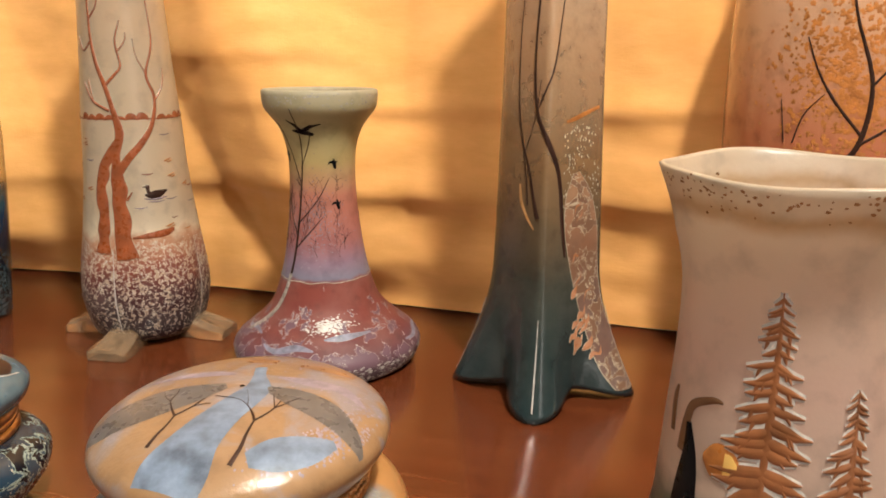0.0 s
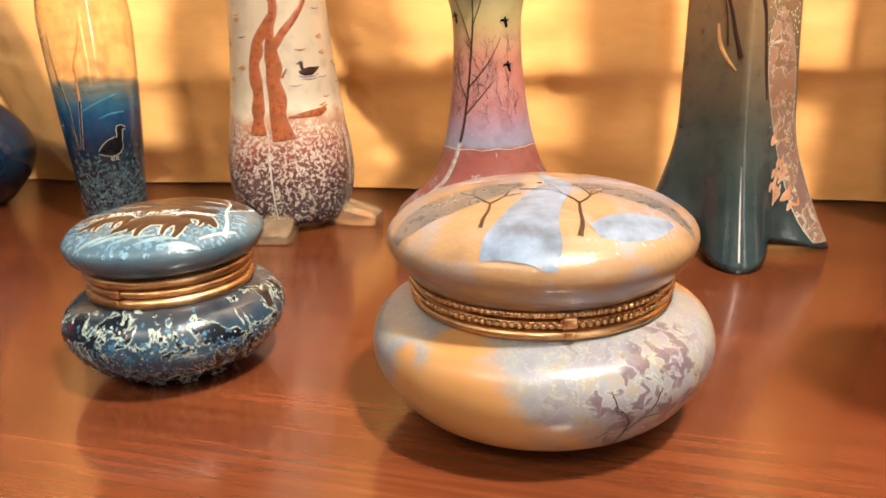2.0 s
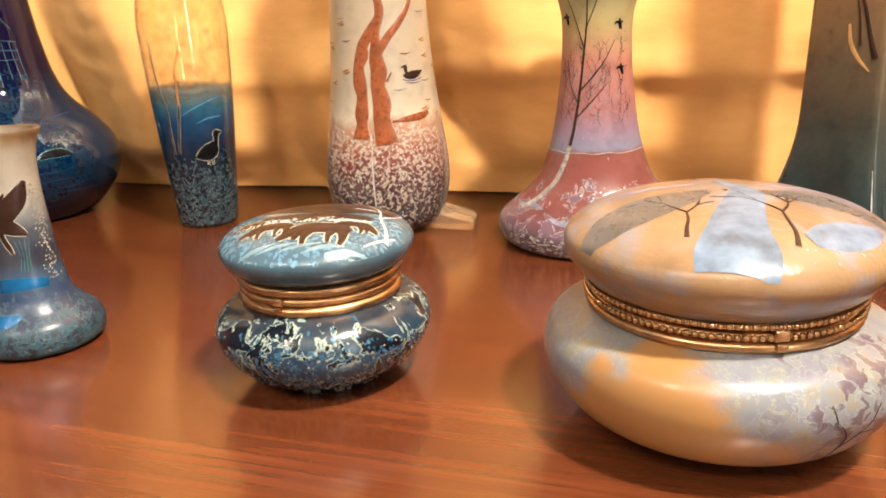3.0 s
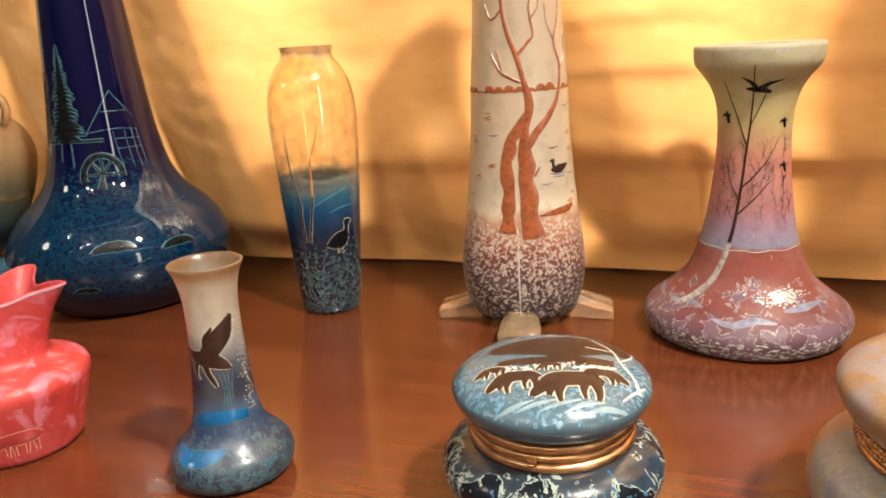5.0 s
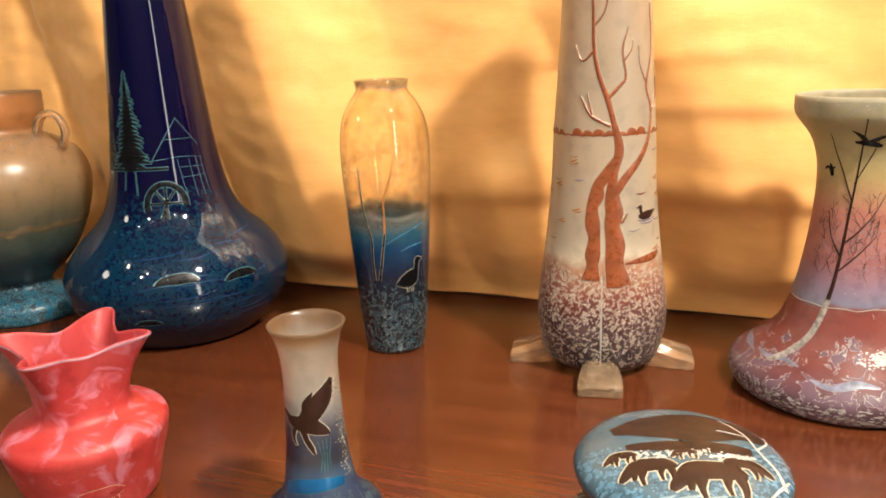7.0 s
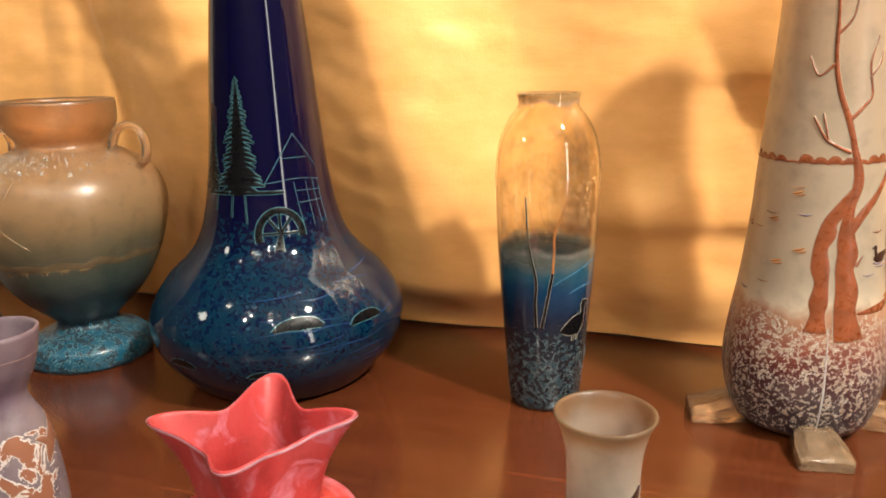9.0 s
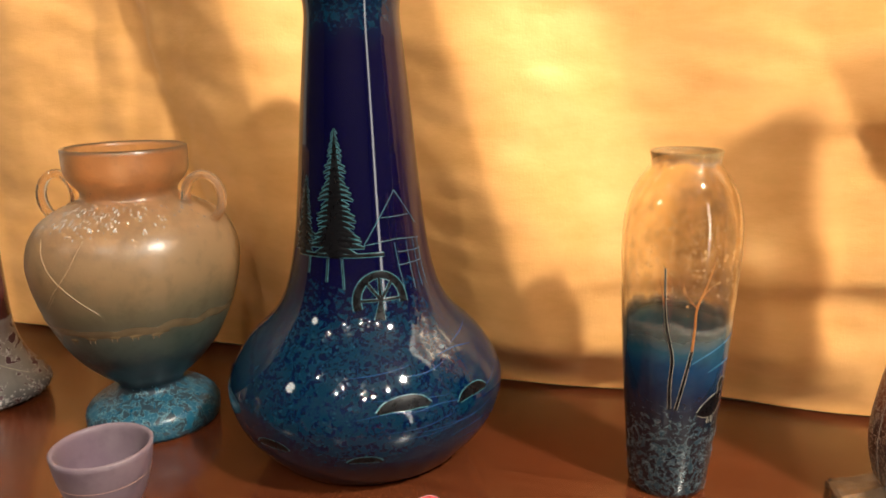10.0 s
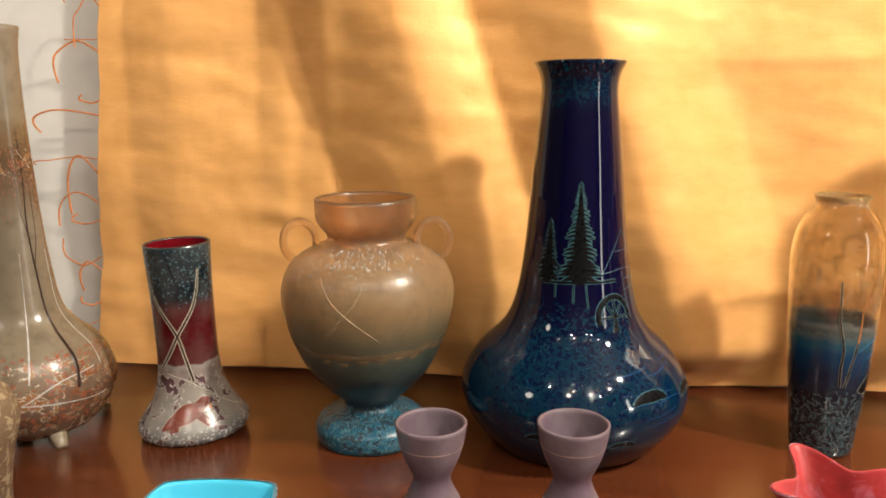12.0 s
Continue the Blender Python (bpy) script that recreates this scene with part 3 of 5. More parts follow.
# ---- powder boxes ----
def ring(r, z, thick, high, bm=None, seg=72):
    """A band of metal round the axis."""
    bm = bm or bmesh.new()
    prof = [(r - thick, z), (r, z + high * 0.12), (r + thick * 0.35, z + high * 0.5), (r, z + high * 0.88), (r - thick, z + high)]
    rows = [[bm.verts.new((q * math.sin(2 * math.pi * k / seg), -q * math.cos(2 * math.pi * k / seg), h)) for k in range(seg)] for q, h in prof]
    for a, b in zip(rows, rows[1:]):
        for k in range(seg):
            bm.faces.new((a[k], a[(k + 1) % seg], b[(k + 1) % seg], b[k]))
    return bm


BRASS = plain("aged_brass", (0.52, 0.31, 0.15), 0.36, 1.0, 0.3, 140)
BOX_BLUE = art_glass("navy_glass_with_pale_crackle", 0.066, [(0.0, (0.006, 0.008, 0.014)), (0.3, (0.018, 0.060, 0.11)), (0.45, (0.012, 0.040, 0.075)), (0.6, (0.008, 0.012, 0.024)), (1.0, (0.07, 0.14, 0.19))],
                     0.3, ((0.005, 0.007, 0.012), 105, [(0.0, 0.55), (0.3, 0.50), (0.44, 0.53), (0.56, 0.45), (0.62, 0.1), (1.0, 0.1)]), ((0.26, 0.31, 0.27), 0.026), None, 0.22, 0.2, 0.5, 15.0, fine=0.1)


def powder_box(x, y, label, body, rings, lid, glass, clasp, lid_label, lid_glass):
    root = thing("powder_box", x, y, label, "box", "lidded powder boxes", z=0.0004)
    part("bowl", Turned(body, rows=40, segments=96).mesh(False), glass, root)
    band = None
    for r, z, thick, high in rings:
        bm = ring(r, z, thick, high)
        if band is None:
            band = part("metal_band", bm, BRASS, root, "aged brass hinge band")
        else:
            part("band_ring", bm, BRASS, band)
    a, z, size = clasp
    r = rings[0][0]
    bm = box((size, size * 0.7, size * 0.8), (0, 0, 0), size * 0.15)
    box((size * 0.7, size * 0.9, size * 0.55), (0, 0, -size * 0.75), size * 0.1, bm)
    hook = part("clasp", bm, BRASS, band, "small brass clasp")
    hook.matrix_local = Matrix.Translation((r * math.sin(a), -r * math.cos(a), z)) @ pose(0, 0, 0, 0, 0, math.degrees(a))
    top = part("lid", Turned(lid, rows=36, segments=96).mesh(False), lid_glass, root, lid_label)
    return root, band, top


def frosted_honey():
    """Translucent honey glass with a soft cloud of pale blue frost on one side, mauve brambles in it."""
    m, t, b = nodes_of("honey_glass_with_blue_frost")
    co = t.nodes.new("ShaderNodeTexCoord")
    n3 = t.nodes.new("ShaderNodeVectorMath")
    n3.operation = "MULTIPLY"
    n3.inputs[1].default_value = (1, 1, 0)
    t.links.new(co.outputs["Object"], n3.inputs[0])
    flat = t.nodes.new("ShaderNodeVectorMath")
    flat.operation = "NORMALIZE"
    t.links.new(n3.outputs[0], flat.inputs[0])

    def facing(deg):
        d = t.nodes.new("ShaderNodeVectorMath")
        d.operation = "DOT_PRODUCT"
        d.inputs[1].default_value = (math.sin(radians(deg)), -math.cos(radians(deg)), 0)
        t.links.new(flat.outputs[0], d.inputs[0])
        return d.outputs["Value"]

    z = height(t, 0.046)
    cloud = maths(t, "MULTIPLY", maths(t, "SUBTRACT", spot_noise(t, 55, 5, shift=2.0, rough=0.6), 0.5), 0.7)
    low = maths(t, "MULTIPLY", z, 0.5)
    one = ramp(t, maths(t, "MULTIPLY", maths(t, "ADD", maths(t, "ADD", facing(32), cloud), low), 0.8), grey([(0.73, 0.0), (0.95, 1.0)]), True)
    two = ramp(t, maths(t, "MULTIPLY", maths(t, "ADD", maths(t, "ADD", facing(-82), cloud), low), 0.75), grey([(0.89, 0.0), (0.99, 1.0)]), True)
    frost = maths(t, "MAXIMUM", one, two)
    honey = ramp(t, maths(t, "ADD", z, maths(t, "MULTIPLY", spot_noise(t, 24, 4), 0.5)), [(0.2, (0.50, 0.30, 0.12)), (0.7, (0.42, 0.22, 0.075)), (1.2, (0.34, 0.17, 0.06))])
    tone = ramp(t, spot_noise(t, 130, 5, shift=6.0), [(0.35, (0.21, 0.19, 0.15)), (0.5, (0.165, 0.20, 0.235)), (0.65, (0.15, 0.155, 0.215))])
    col = mix(t, maths(t, "MULTIPLY", frost, 0.85), honey, tone)
    field = spot_noise(t, 210, 4, shift=8.0, warp=0.6)
    deep = ramp(t, maths(t, "ADD", facing(34), cloud), grey([(0.86, 0.0), (1.0, 1.0)]), True)
    brambles = maths(t, "MULTIPLY", ramp(t, field, grey([(0.50, 0.0), (0.55, 1.0)])), deep)
    col = mix(t, maths(t, "MULTIPLY", brambles, 0.85), col, (0.10, 0.062, 0.075))
    edge = ramp(t, maths(t, "ABSOLUTE", maths(t, "SUBTRACT", field, 0.49)), grey([(0.0, 1.0), (0.022, 0.0)]))
    col = mix(t, maths(t, "MULTIPLY", maths(t, "MULTIPLY", edge, frost), 0.6), col, (0.32, 0.33, 0.26))
    t.links.new(col, b.inputs["Base Color"])
    b.inputs["Roughness"].default_value = 0.3
    b.inputs["Coat Weight"].default_value = 0.15
    b.inputs["Coat Roughness"].default_value = 0.1
    b.inputs["Subsurface Weight"].default_value = 0.25
    b.inputs["Subsurface Radius"].default_value = (0.02, 0.01, 0.004)
    bump(t, b, maths(t, "ADD", maths(t, "MULTIPLY", spot_noise(t, 420, 3), 0.3), brambles), 0.3, 0.0005)
    return m


BOX_LID = art_glass("tan_glass_with_lilac_haze", 0.09, [(0.6, (0.30, 0.165, 0.07)), (0.85, (0.27, 0.155, 0.075)), (1.0, (0.24, 0.14, 0.075))],
                    0.1, None, None, None, 0.28, 0.15, 0.5, 14.0, lustre=((0.20, 0.18, 0.195), 40, 0.50), fine=0.06, depth=0.9)
box_amber = powder_box(0.0803, 0.3866, "honey glass powder box with frosted lilac patches and brass band",
                       [(0.034, 0.0), (0.040, 0.002), (0.054, 0.010), (0.0625, 0.022), (0.0645, 0.032), (0.060, 0.041), (0.0475, 0.0458), (0.044, 0.0465)],
                       [(0.0475, 0.0455, 0.004, 0.0045), (0.0470, 0.0500, 0.004, 0.0035), (0.0478, 0.0538, 0.004, 0.0030)],
                       [(0.0465, 0.0555), (0.051, 0.0595), (0.0555, 0.0655), (0.0570, 0.0705), (0.0545, 0.0755), (0.045, 0.0815), (0.03, 0.0855), (0.012, 0.0875), (0.001, 0.088)],
                       frosted_honey(), (radians(7), 0.0525, 0.0052), "domed honey glass lid with a frosted lilac path", BOX_LID)
box_blue = powder_box(-0.0806, 0.428, "small navy glass powder box with pale crackle and brass band",
                      [(0.0266, 0.0000), (0.0285, 0.0034), (0.0380, 0.0079), (0.0461, 0.0181), (0.0480, 0.0266), (0.0437, 0.0339), (0.0361, 0.0379), (0.0323, 0.0384)],
                      [(0.0350, 0.0378, 0.003, 0.0048), (0.0344, 0.0426, 0.003, 0.0038), (0.0353, 0.0464, 0.003, 0.0050)],
                      [(0.0347, 0.0514), (0.0394, 0.0542), (0.0421, 0.0593), (0.0415, 0.0633), (0.0351, 0.0684), (0.0209, 0.0718), (0.0076, 0.0729), (0.0009, 0.0729)],
                      BOX_BLUE, (radians(-16), 0.0450, 0.0044), "flat-domed blue glass lid with grazing animals", BOX_BLUE)


# ---- relief on the glass ----
class Dome:
    """The top of a lid, in millimetres from its middle."""

    def __init__(self, points):
        self.p = sorted(smooth_profile(points, 60))

    def at(self, u, v, lift):
        r = math.hypot(u, v) / 1000
        if r > self.p[-1][0]:
            u, v, r = u * self.p[-1][0] / r, v * self.p[-1][0] / r, self.p[-1][0]
        z = float(np.interp(r, [q[0] for q in self.p], [q[1] for q in self.p]))
        return Vector((u / 1000, v / 1000, z + lift))


class Skin:
    """The side of a turned form unrolled: degrees become millimetres at the radius of a given height."""

    def __init__(self, form, level):
        self.form = form
        zs, rs = [q[1] for q in form.outer], [q[0] for q in form.outer]
        self.k = 1000 * float(np.interp(level / 1000, zs, rs)) * math.pi / 180

    def at(self, u, v, lift):
        return self.form.at(radians(u / self.k), v / 1000, lift)


def spline(pts, step):
    """Samples along a smooth line through points (u, v, half width)."""
    p = [Vector(q) for q in pts]
    if len(p) == 2:
        p = [p[0], (p[0] + p[1]) / 2, p[1]]
    q = [p[0] * 2 - p[1]] + p + [p[-1] * 2 - p[-2]]
    out = []
    for i in range(1, len(q) - 2):
        a, b, c, d = q[i - 1:i + 3]
        n = max(2, int((c - b).length / step))
        for k in range(n):
            s = k / n
            out.append(0.5 * (2 * b + (c - a) * s + (2 * a - 5 * b + 4 * c - d) * s * s + (3 * b - a - 3 * c + d) * s ** 3))
    out.append(p[-1])
    return out


def laid(skin, lines, lift=0.45, grow=0.0, step=1.4, degrees=True):
    """Raised lines of changing width laid on a surface; each point is (degrees or mm, mm, half width in mm)."""
    bm = bmesh.new()
    for line in lines:
        if degrees and isinstance(skin, Skin):
            line = [(u * skin.k, v, w) for u, v, w in line]
        s = spline(line, step)
        across = (-1, -0.55, 0, 0.55, 1) if max(q[2] for q in line) < 4 else [j / 7 for j in range(-7, 8)]
        rows = []
        for i, p in enumerate(s):
            a, b = s[max(0, i - 1)], s[min(len(s) - 1, i + 1)]
            t = Vector((b.x - a.x, b.y - a.y))
            t = t.normalized() if t.length > 1e-6 else Vector((1, 0))
            n = Vector((-t.y, t.x))
            w = max(0.08, p.z + grow)
            row = []
            for k in across:
                high = lift * (1 - 0.75 * k * k) / 1000 + 0.00008
                row.append(bm.verts.new(skin.at(p.x + n.x * w * k, p.y + n.y * w * k, high)))
            rows.append(row)
        for a, b in zip(rows, rows[1:]):
            for k in range(len(across) - 1):
                bm.faces.new((a[k], a[k + 1], b[k + 1], b[k]))
    return bm


def twigs(rng, start, heading, length, width, depth, spread=32):
    """Lines of a small branching tree, in unrolled millimetres."""
    u, v = start
    line = [(u, v, width)]
    a = heading
    for k in range(3):
        a += rng.uniform(-14, 14)
        u += math.sin(radians(a)) * length / 3
        v += math.cos(radians(a)) * length / 3
        line.append((u, v, width * (1 - 0.2 * (k + 1))))
    out = [line]
    if depth:
        for side in (-1, 1):
            q = line[rng.choice((2, 3))]
            out += twigs(rng, q[:2], a + side * rng.uniform(0.6, 1.3) * spread, length * rng.uniform(0.55, 0.8), width * 0.6, depth - 1, spread)
    return out


def dabs(skin, rng, count, spot, size, lift=0.4, flat=1.0):
    """Many small raised flecks; spot(rng) gives the place of one, in unrolled millimetres."""
    bm = bmesh.new()
    for _ in range(count):
        u, v = spot(rng)
        s = size * rng.uniform(0.5, 1.4)
        a0 = rng.uniform(0, 6.28)
        rim = []
        for k in range(5):
            a = a0 + k * 1.2566
            q = s * rng.uniform(0.6, 1.2)
            rim.append(bm.verts.new(skin.at(u + q * math.cos(a), v + q * math.sin(a) * flat, 0.0001)))
        mid = bm.verts.new(skin.at(u, v, lift / 1000))
        for k in range(5):
            bm.faces.new((rim[k], rim[(k + 1) % 5], mid))
    return bm


RUST = plain("rust_red_relief_glass", (0.215, 0.058, 0.020), 0.3, vary=0.25, scale=120)
INK = plain("black_enamel", (0.004, 0.004, 0.005), 0.3, vary=0.3, shine=0.15)
UMBER = plain("dark_umber_enamel", (0.028, 0.012, 0.008), 0.35, vary=0.4, shine=0.25)
CREAM = plain("cream_enamel", (0.385, 0.355, 0.275), 0.4, vary=0.2, scale=300)
FROST = plain("silvery_frost_enamel", (0.418, 0.396, 0.374), 0.38, vary=0.3, scale=260)
TEAL = plain("teal_etching", (0.035, 0.115, 0.135), 0.3, vary=0.35, scale=200)
LILAC = plain("lilac_frost", (0.215, 0.172, 0.205), 0.35, vary=0.3, scale=200)
OCHRE = plain("burnt_orange_enamel", (0.374, 0.137, 0.032), 0.35, vary=0.35, scale=160)
BARK = plain("grey_birch_enamel", (0.25, 0.225, 0.20), 0.4, vary=0.6, scale=420)
SLATE = plain("slate_grey_enamel", (0.085, 0.076, 0.074), 0.3, vary=0.3, scale=80)
GRASS_E = plain("dark_green_enamel", (0.03, 0.06, 0.045), 0.3, vary=0.4)

DUCK = [[(-5, 0, 0.4), (-3, -0.4, 1.5), (0, -0.2, 2.1), (3, 0.6, 1.3), (5.4, 1.6, 0.3)], [(-3.0, 0.3, 0.9), (-3.6, 2.6, 0.8), (-3.6, 4.0, 1.0), (-4.6, 4.0, 0.5), (-5.8, 3.7, 0.2)]]


def placed(shape, u, v, size=1.0, flip=1, turn=0.0):
    """A shape in millimetres moved to (u, v)."""
    c, s = math.cos(radians(turn)), math.sin(radians(turn))
    return [[(u + size * flip * (x * c - y * s), v + size * (x * s + y * c), w * size) for x, y, w in line] for line in shape]


def motif(key, name, skin, lines, material, label="", lift=0.45, outline=None, degrees=False, grow=0.35):
    top = part(name, laid(skin, lines, lift, degrees=degrees), material, ROOTS[key] if isinstance(key, str) else key, label)
    if outline:
        part("outline", laid(skin, lines, lift * 0.45, grow, degrees=degrees), outline, top)
    return top


# the frosted vase: a red-brown tree by the water, a duck, small marks, clear glass feet
f = SHAPES["tree"]
sk = Skin(f, 150)
rng = random.Random(3)
trunk = [[(9, 70, 7.0), (5, 86, 5.2), (6, 98, 5.6), (3, 110, 4.6), (5, 119, 5.4), (3, 128, 4.6), (4, 144, 2.6), (9.5, 160, 3.0), (3, 178, 1.8), (-3.6, 192, 1.8), (-14, 208, 1.5), (-20, 225, 1.3), (-22, 250, 1.0), (-26, 275, 0.5)],
         [(-16, 74, 5.4), (-15, 84, 3.4), (-15, 91, 4.4), (-14, 102, 3.4), (-16, 111, 4.5), (-17, 122, 3.6), (-13, 130, 4.6), (-11, 137, 3.6), (-1, 146, 3.6), (8, 156, 1.6)],
         [(2, 128, 2.6), (16, 141, 2.6), (32, 152, 2.2), (46, 165, 1.6), (53, 184, 1.2), (46, 200, 1.0), (58, 222, 0.8), (56, 250, 0.4)],
         [(-3.6, 192, 1.2), (10, 200, 1.0), (16.8, 206, 0.8), (13, 222, 0.7), (20, 236, 0.4)], [(13, 214, 0.6), (24, 222, 0.5), (26, 228, 0.3)],
         [(0, 175, 1.0), (-14, 179, 0.9), (-23, 183, 0.8), (-34, 194, 0.5)], [(-20, 182, 0.6), (-26, 196, 0.3)],
         [(-20, 222, 0.9), (-34, 216, 0.6), (-44, 226, 0.3)], [(-22, 236, 0.8), (-8, 246, 0.6), (-4, 262, 0.3)], [(51, 180, 0.7), (66, 192, 0.5), (70, 204, 0.3)],
         [(46, 200, 0.6), (36, 212, 0.4), (34, 224, 0.2)], [(12, 112, 0.9), (18, 118, 0.4)], [(8, 150, 0.9), (12, 158, 0.3)]]
motif("tree", "tree_motif", sk, trunk, RUST, "red-brown bare tree in raised glass", 0.8, CREAM, True, 0.3)
motif("tree", "duck_motif", sk, placed(DUCK, 42 * sk.k, 115.5, 1.45), UMBER, "small dark duck", 0.5)
motif("tree", "ripple_motif", sk, placed([[(-8, -2.6, 0.3), (-4, -3.6, 0.6), (2, -3.4, 0.6), (7, -2.4, 0.3)], [(-6, -5, 0.2), (0, -5.6, 0.5), (5, -5, 0.2)]], 42 * sk.k, 115.5), LILAC)
shore = []
for a in range(-168, 180, 12):
    h = 1.8 + 3.4 * noise.noise(Vector((a * 0.05, 2, 0)))
    shore.append([(a - 7, 168.6, 0.45), (a - 2, 168.8 + h * 0.9, max(0.5, h)), (a + 3, 168.8 + h * 0.7, max(0.4, h * 0.8)), (a + 7, 168.6, 0.4)])
for line in shore:
    motif("tree", "shore_motif", sk, [line], RUST, "", 0.35, None, True)
for a, v in ((-40, 152), (-34, 120), (-52, 112), (60, 139), (52, 92), (62, 128), (-60, 136), (85, 120), (-95, 130), (120, 125)):
    motif("tree", "reed_motif", sk, placed([[(-3, -0.6, 0.2), (0, 0, 0.7), (3.2, 1.4, 0.2)], [(-1, -1.6, 0.2), (2, -1.2, 0.5), (4, -0.4, 0.2)]], a * sk.k, v), OCHRE)
marks = random.Random(4)
for _ in range(22):
    a, v, w = marks.choice((-1, 1)) * marks.uniform(24, 150), marks.uniform(84, 160), marks.uniform(2.5, 5.0)
    motif("tree", "ripple_mark_motif", sk, placed([[(-w, 0.4, 0.15), (0, -0.3, marks.uniform(0.3, 0.7)), (w, 0.5, 0.15)]], a * sk.k, v), marks.choice((RUST, OCHRE, LILAC)), "", 0.3)
motif("tree", "bank_motif", sk, [[(15, 85, 0.6), (30, 86, 2.0), (46, 87, 2.6), (56, 89, 1.2)]], RUST, "", 0.4, None, True)
seam = [[(-6 + 90 * k, 8, 0.35), (-6 + 90 * k, 40, 0.5), (-6 + 90 * k, 76, 0.2)] for k in range(4)]
for line in seam:
    motif("tree", "seam_motif", sk, [line], FROST, "", 0.3, None, True)
part("fleck_motif", dabs(sk, rng, 500, lambda g: (g.uniform(-180, 180) * sk.k, 10 + 66 * g.random() ** 1.2), 0.5, 0.4), FROST, ROOTS["tree"], "frosty etched flecks")

AMBER_CLEAR = plain("clear_amber_glass", (0.62, 0.42, 0.26), 0.08, vary=0.3, scale=160, clear=0.78, dist=0.0010)
for k in range(4):
    a = radians(-6 + 90 * k)
    bm = bmesh.new()
    rows = []
    for d, w, h in ((0.026, 0.010, 0.016), (0.040, 0.012, 0.0165), (0.052, 0.0145, 0.012), (0.0635, 0.0150, 0.0085), (0.0655, 0.0140, 0.0065)):
        rows.append([bm.verts.new((q, -d, z)) for q, z in ((-w, 0), (-w, h * 0.7), (-w * 0.6, h), (-w * 0.2, h * 0.88), (w * 0.2, h * 0.88), (w * 0.6, h), (w, h * 0.7), (w, 0))])
    for p, q in zip(rows, rows[1:]):
        for j in range(8):
            bm.faces.new((p[j], p[(j + 1) % 8], q[(j + 1) % 8], q[j]))
    bm.faces.new(rows[0][::-1]), bm.faces.new(rows[-1])
    bmesh.ops.transform(bm, matrix=pose(0, 0, 0, 0, 0, math.degrees(a)), verts=bm.verts)
    part("foot", bm, AMBER_CLEAR, ROOTS["tree"], "clear amber glass foot", smooth=False)

# the rose and yellow vase: a birch, four birds, a snow line
sk = Skin(SHAPES["bird"], 120)
rng = random.Random(5)
motif("bird", "trunk_motif", sk, [[(-68, 27, 0.9), (-58, 35, 1.3), (-50, 44, 1.3), (-44, 56, 1.3), (-40, 68, 1.2)]], BARK, "grey birch trunk", 0.6, None, True)
motif("bird", "tree_motif", sk, [[(-40, 68, 1.0), (-36.5, 80, 0.9), (-32, 103, 0.8), (-28, 125, 0.7), (-24, 142, 0.5), (-21, 162, 0.35), (-20, 180, 0.2)],
                                 [(-32, 103, 0.5), (-12, 112, 0.4), (6, 122, 0.3), (22, 134, 0.2)], [(-36, 85, 0.5), (-16, 95, 0.4), (10, 108, 0.2)], [(-28, 130, 0.4), (-42, 146, 0.35), (-52, 158, 0.3), (-55, 170, 0.2)],
                                 [(-34, 95, 0.4), (-50, 108, 0.3), (-58, 122, 0.2)], [(-26, 140, 0.3), (-8, 158, 0.3), (-4, 170, 0.15)]], UMBER, "dark bare tree", 0.4, None, True)
fine = []
for _ in range(60):
    a, v = rng.uniform(-75, 45), rng.uniform(80, 126)
    fine += twigs(rng, (a * sk.k, v), rng.uniform(-30, 30), 7, 0.14, 1)
motif("bird", "twig_motif", sk, fine, UMBER, "", 0.25)
part("fleck_motif", dabs(sk, rng, 900, lambda g: (g.gauss(-12, 26) * sk.k, g.gauss(104, 13)), 0.36, 0.25), LILAC, ROOTS["bird"], "mauve blossom flecks")
BIRD = [[(-3.4, 0.2, 0.25), (-1.6, 0, 0.75), (1, -0.4, 0.95), (3.6, -1.2, 0.5)], [(-0.6, 0.2, 0.7), (-1.8, 2.2, 0.6), (-4.0, 4.2, 0.15)], [(0.4, 0.2, 0.8), (2.6, 1.8, 0.6), (6.0, 3.0, 0.15)]]
FALL = [[(-0.4, 2.4, 0.3), (0, 0.4, 0.9), (0.5, -2.0, 0.6)], [(0, 0.6, 0.6), (-1.8, 1.0, 0.5), (-2.8, 0, 0.15)], [(0.2, 0.4, 0.5), (1.6, 1.4, 0.2)]]
for shape, a, v, s in ((BIRD, -15, 165, 1.75), (FALL, -61, 147, 1.7), (FALL, 31, 143, 1.5), (FALL, 35, 115.5, 1.5)):
    motif("bird", "bird_motif", sk, placed(shape, a * sk.k, v, s), INK, "small black bird in flight", 0.3)
line = [[(a, 63.5 + 1.2 * noise.noise(Vector((a * 0.06, 0, 0))), 0.22) for a in range(-180, 181, 10)]]
motif("bird", "snow_line_motif", sk, line, CREAM, "", 0.3, None, True)
pools = []
for _ in range(7):
    a, v = rng.uniform(-175, 175), rng.uniform(19, 32)
    pools.append([(a - 18, v, 0.3), (a - 6, v + rng.uniform(-2, 2), rng.uniform(0.8, 1.8)), (a + 8, v + 1, rng.uniform(0.6, 1.6)), (a + 20, v + rng.uniform(-1, 2), 0.3)])
POOL = plain("blue_grey_pool_enamel", (0.15, 0.155, 0.21), 0.38, vary=0.4, scale=200)
for line in pools:
    motif("bird", "pool_motif", sk, [line], POOL, "blue-grey lustre pool", 0.2, LILAC, True, 0.12)
part("bush_fleck_motif", dabs(sk, rng, 260, lambda g: (g.gauss(12, 10) * sk.k, g.gauss(37, 2.2)), 0.45, 0.3), FROST, ROOTS["bird"], "frosty bushes")
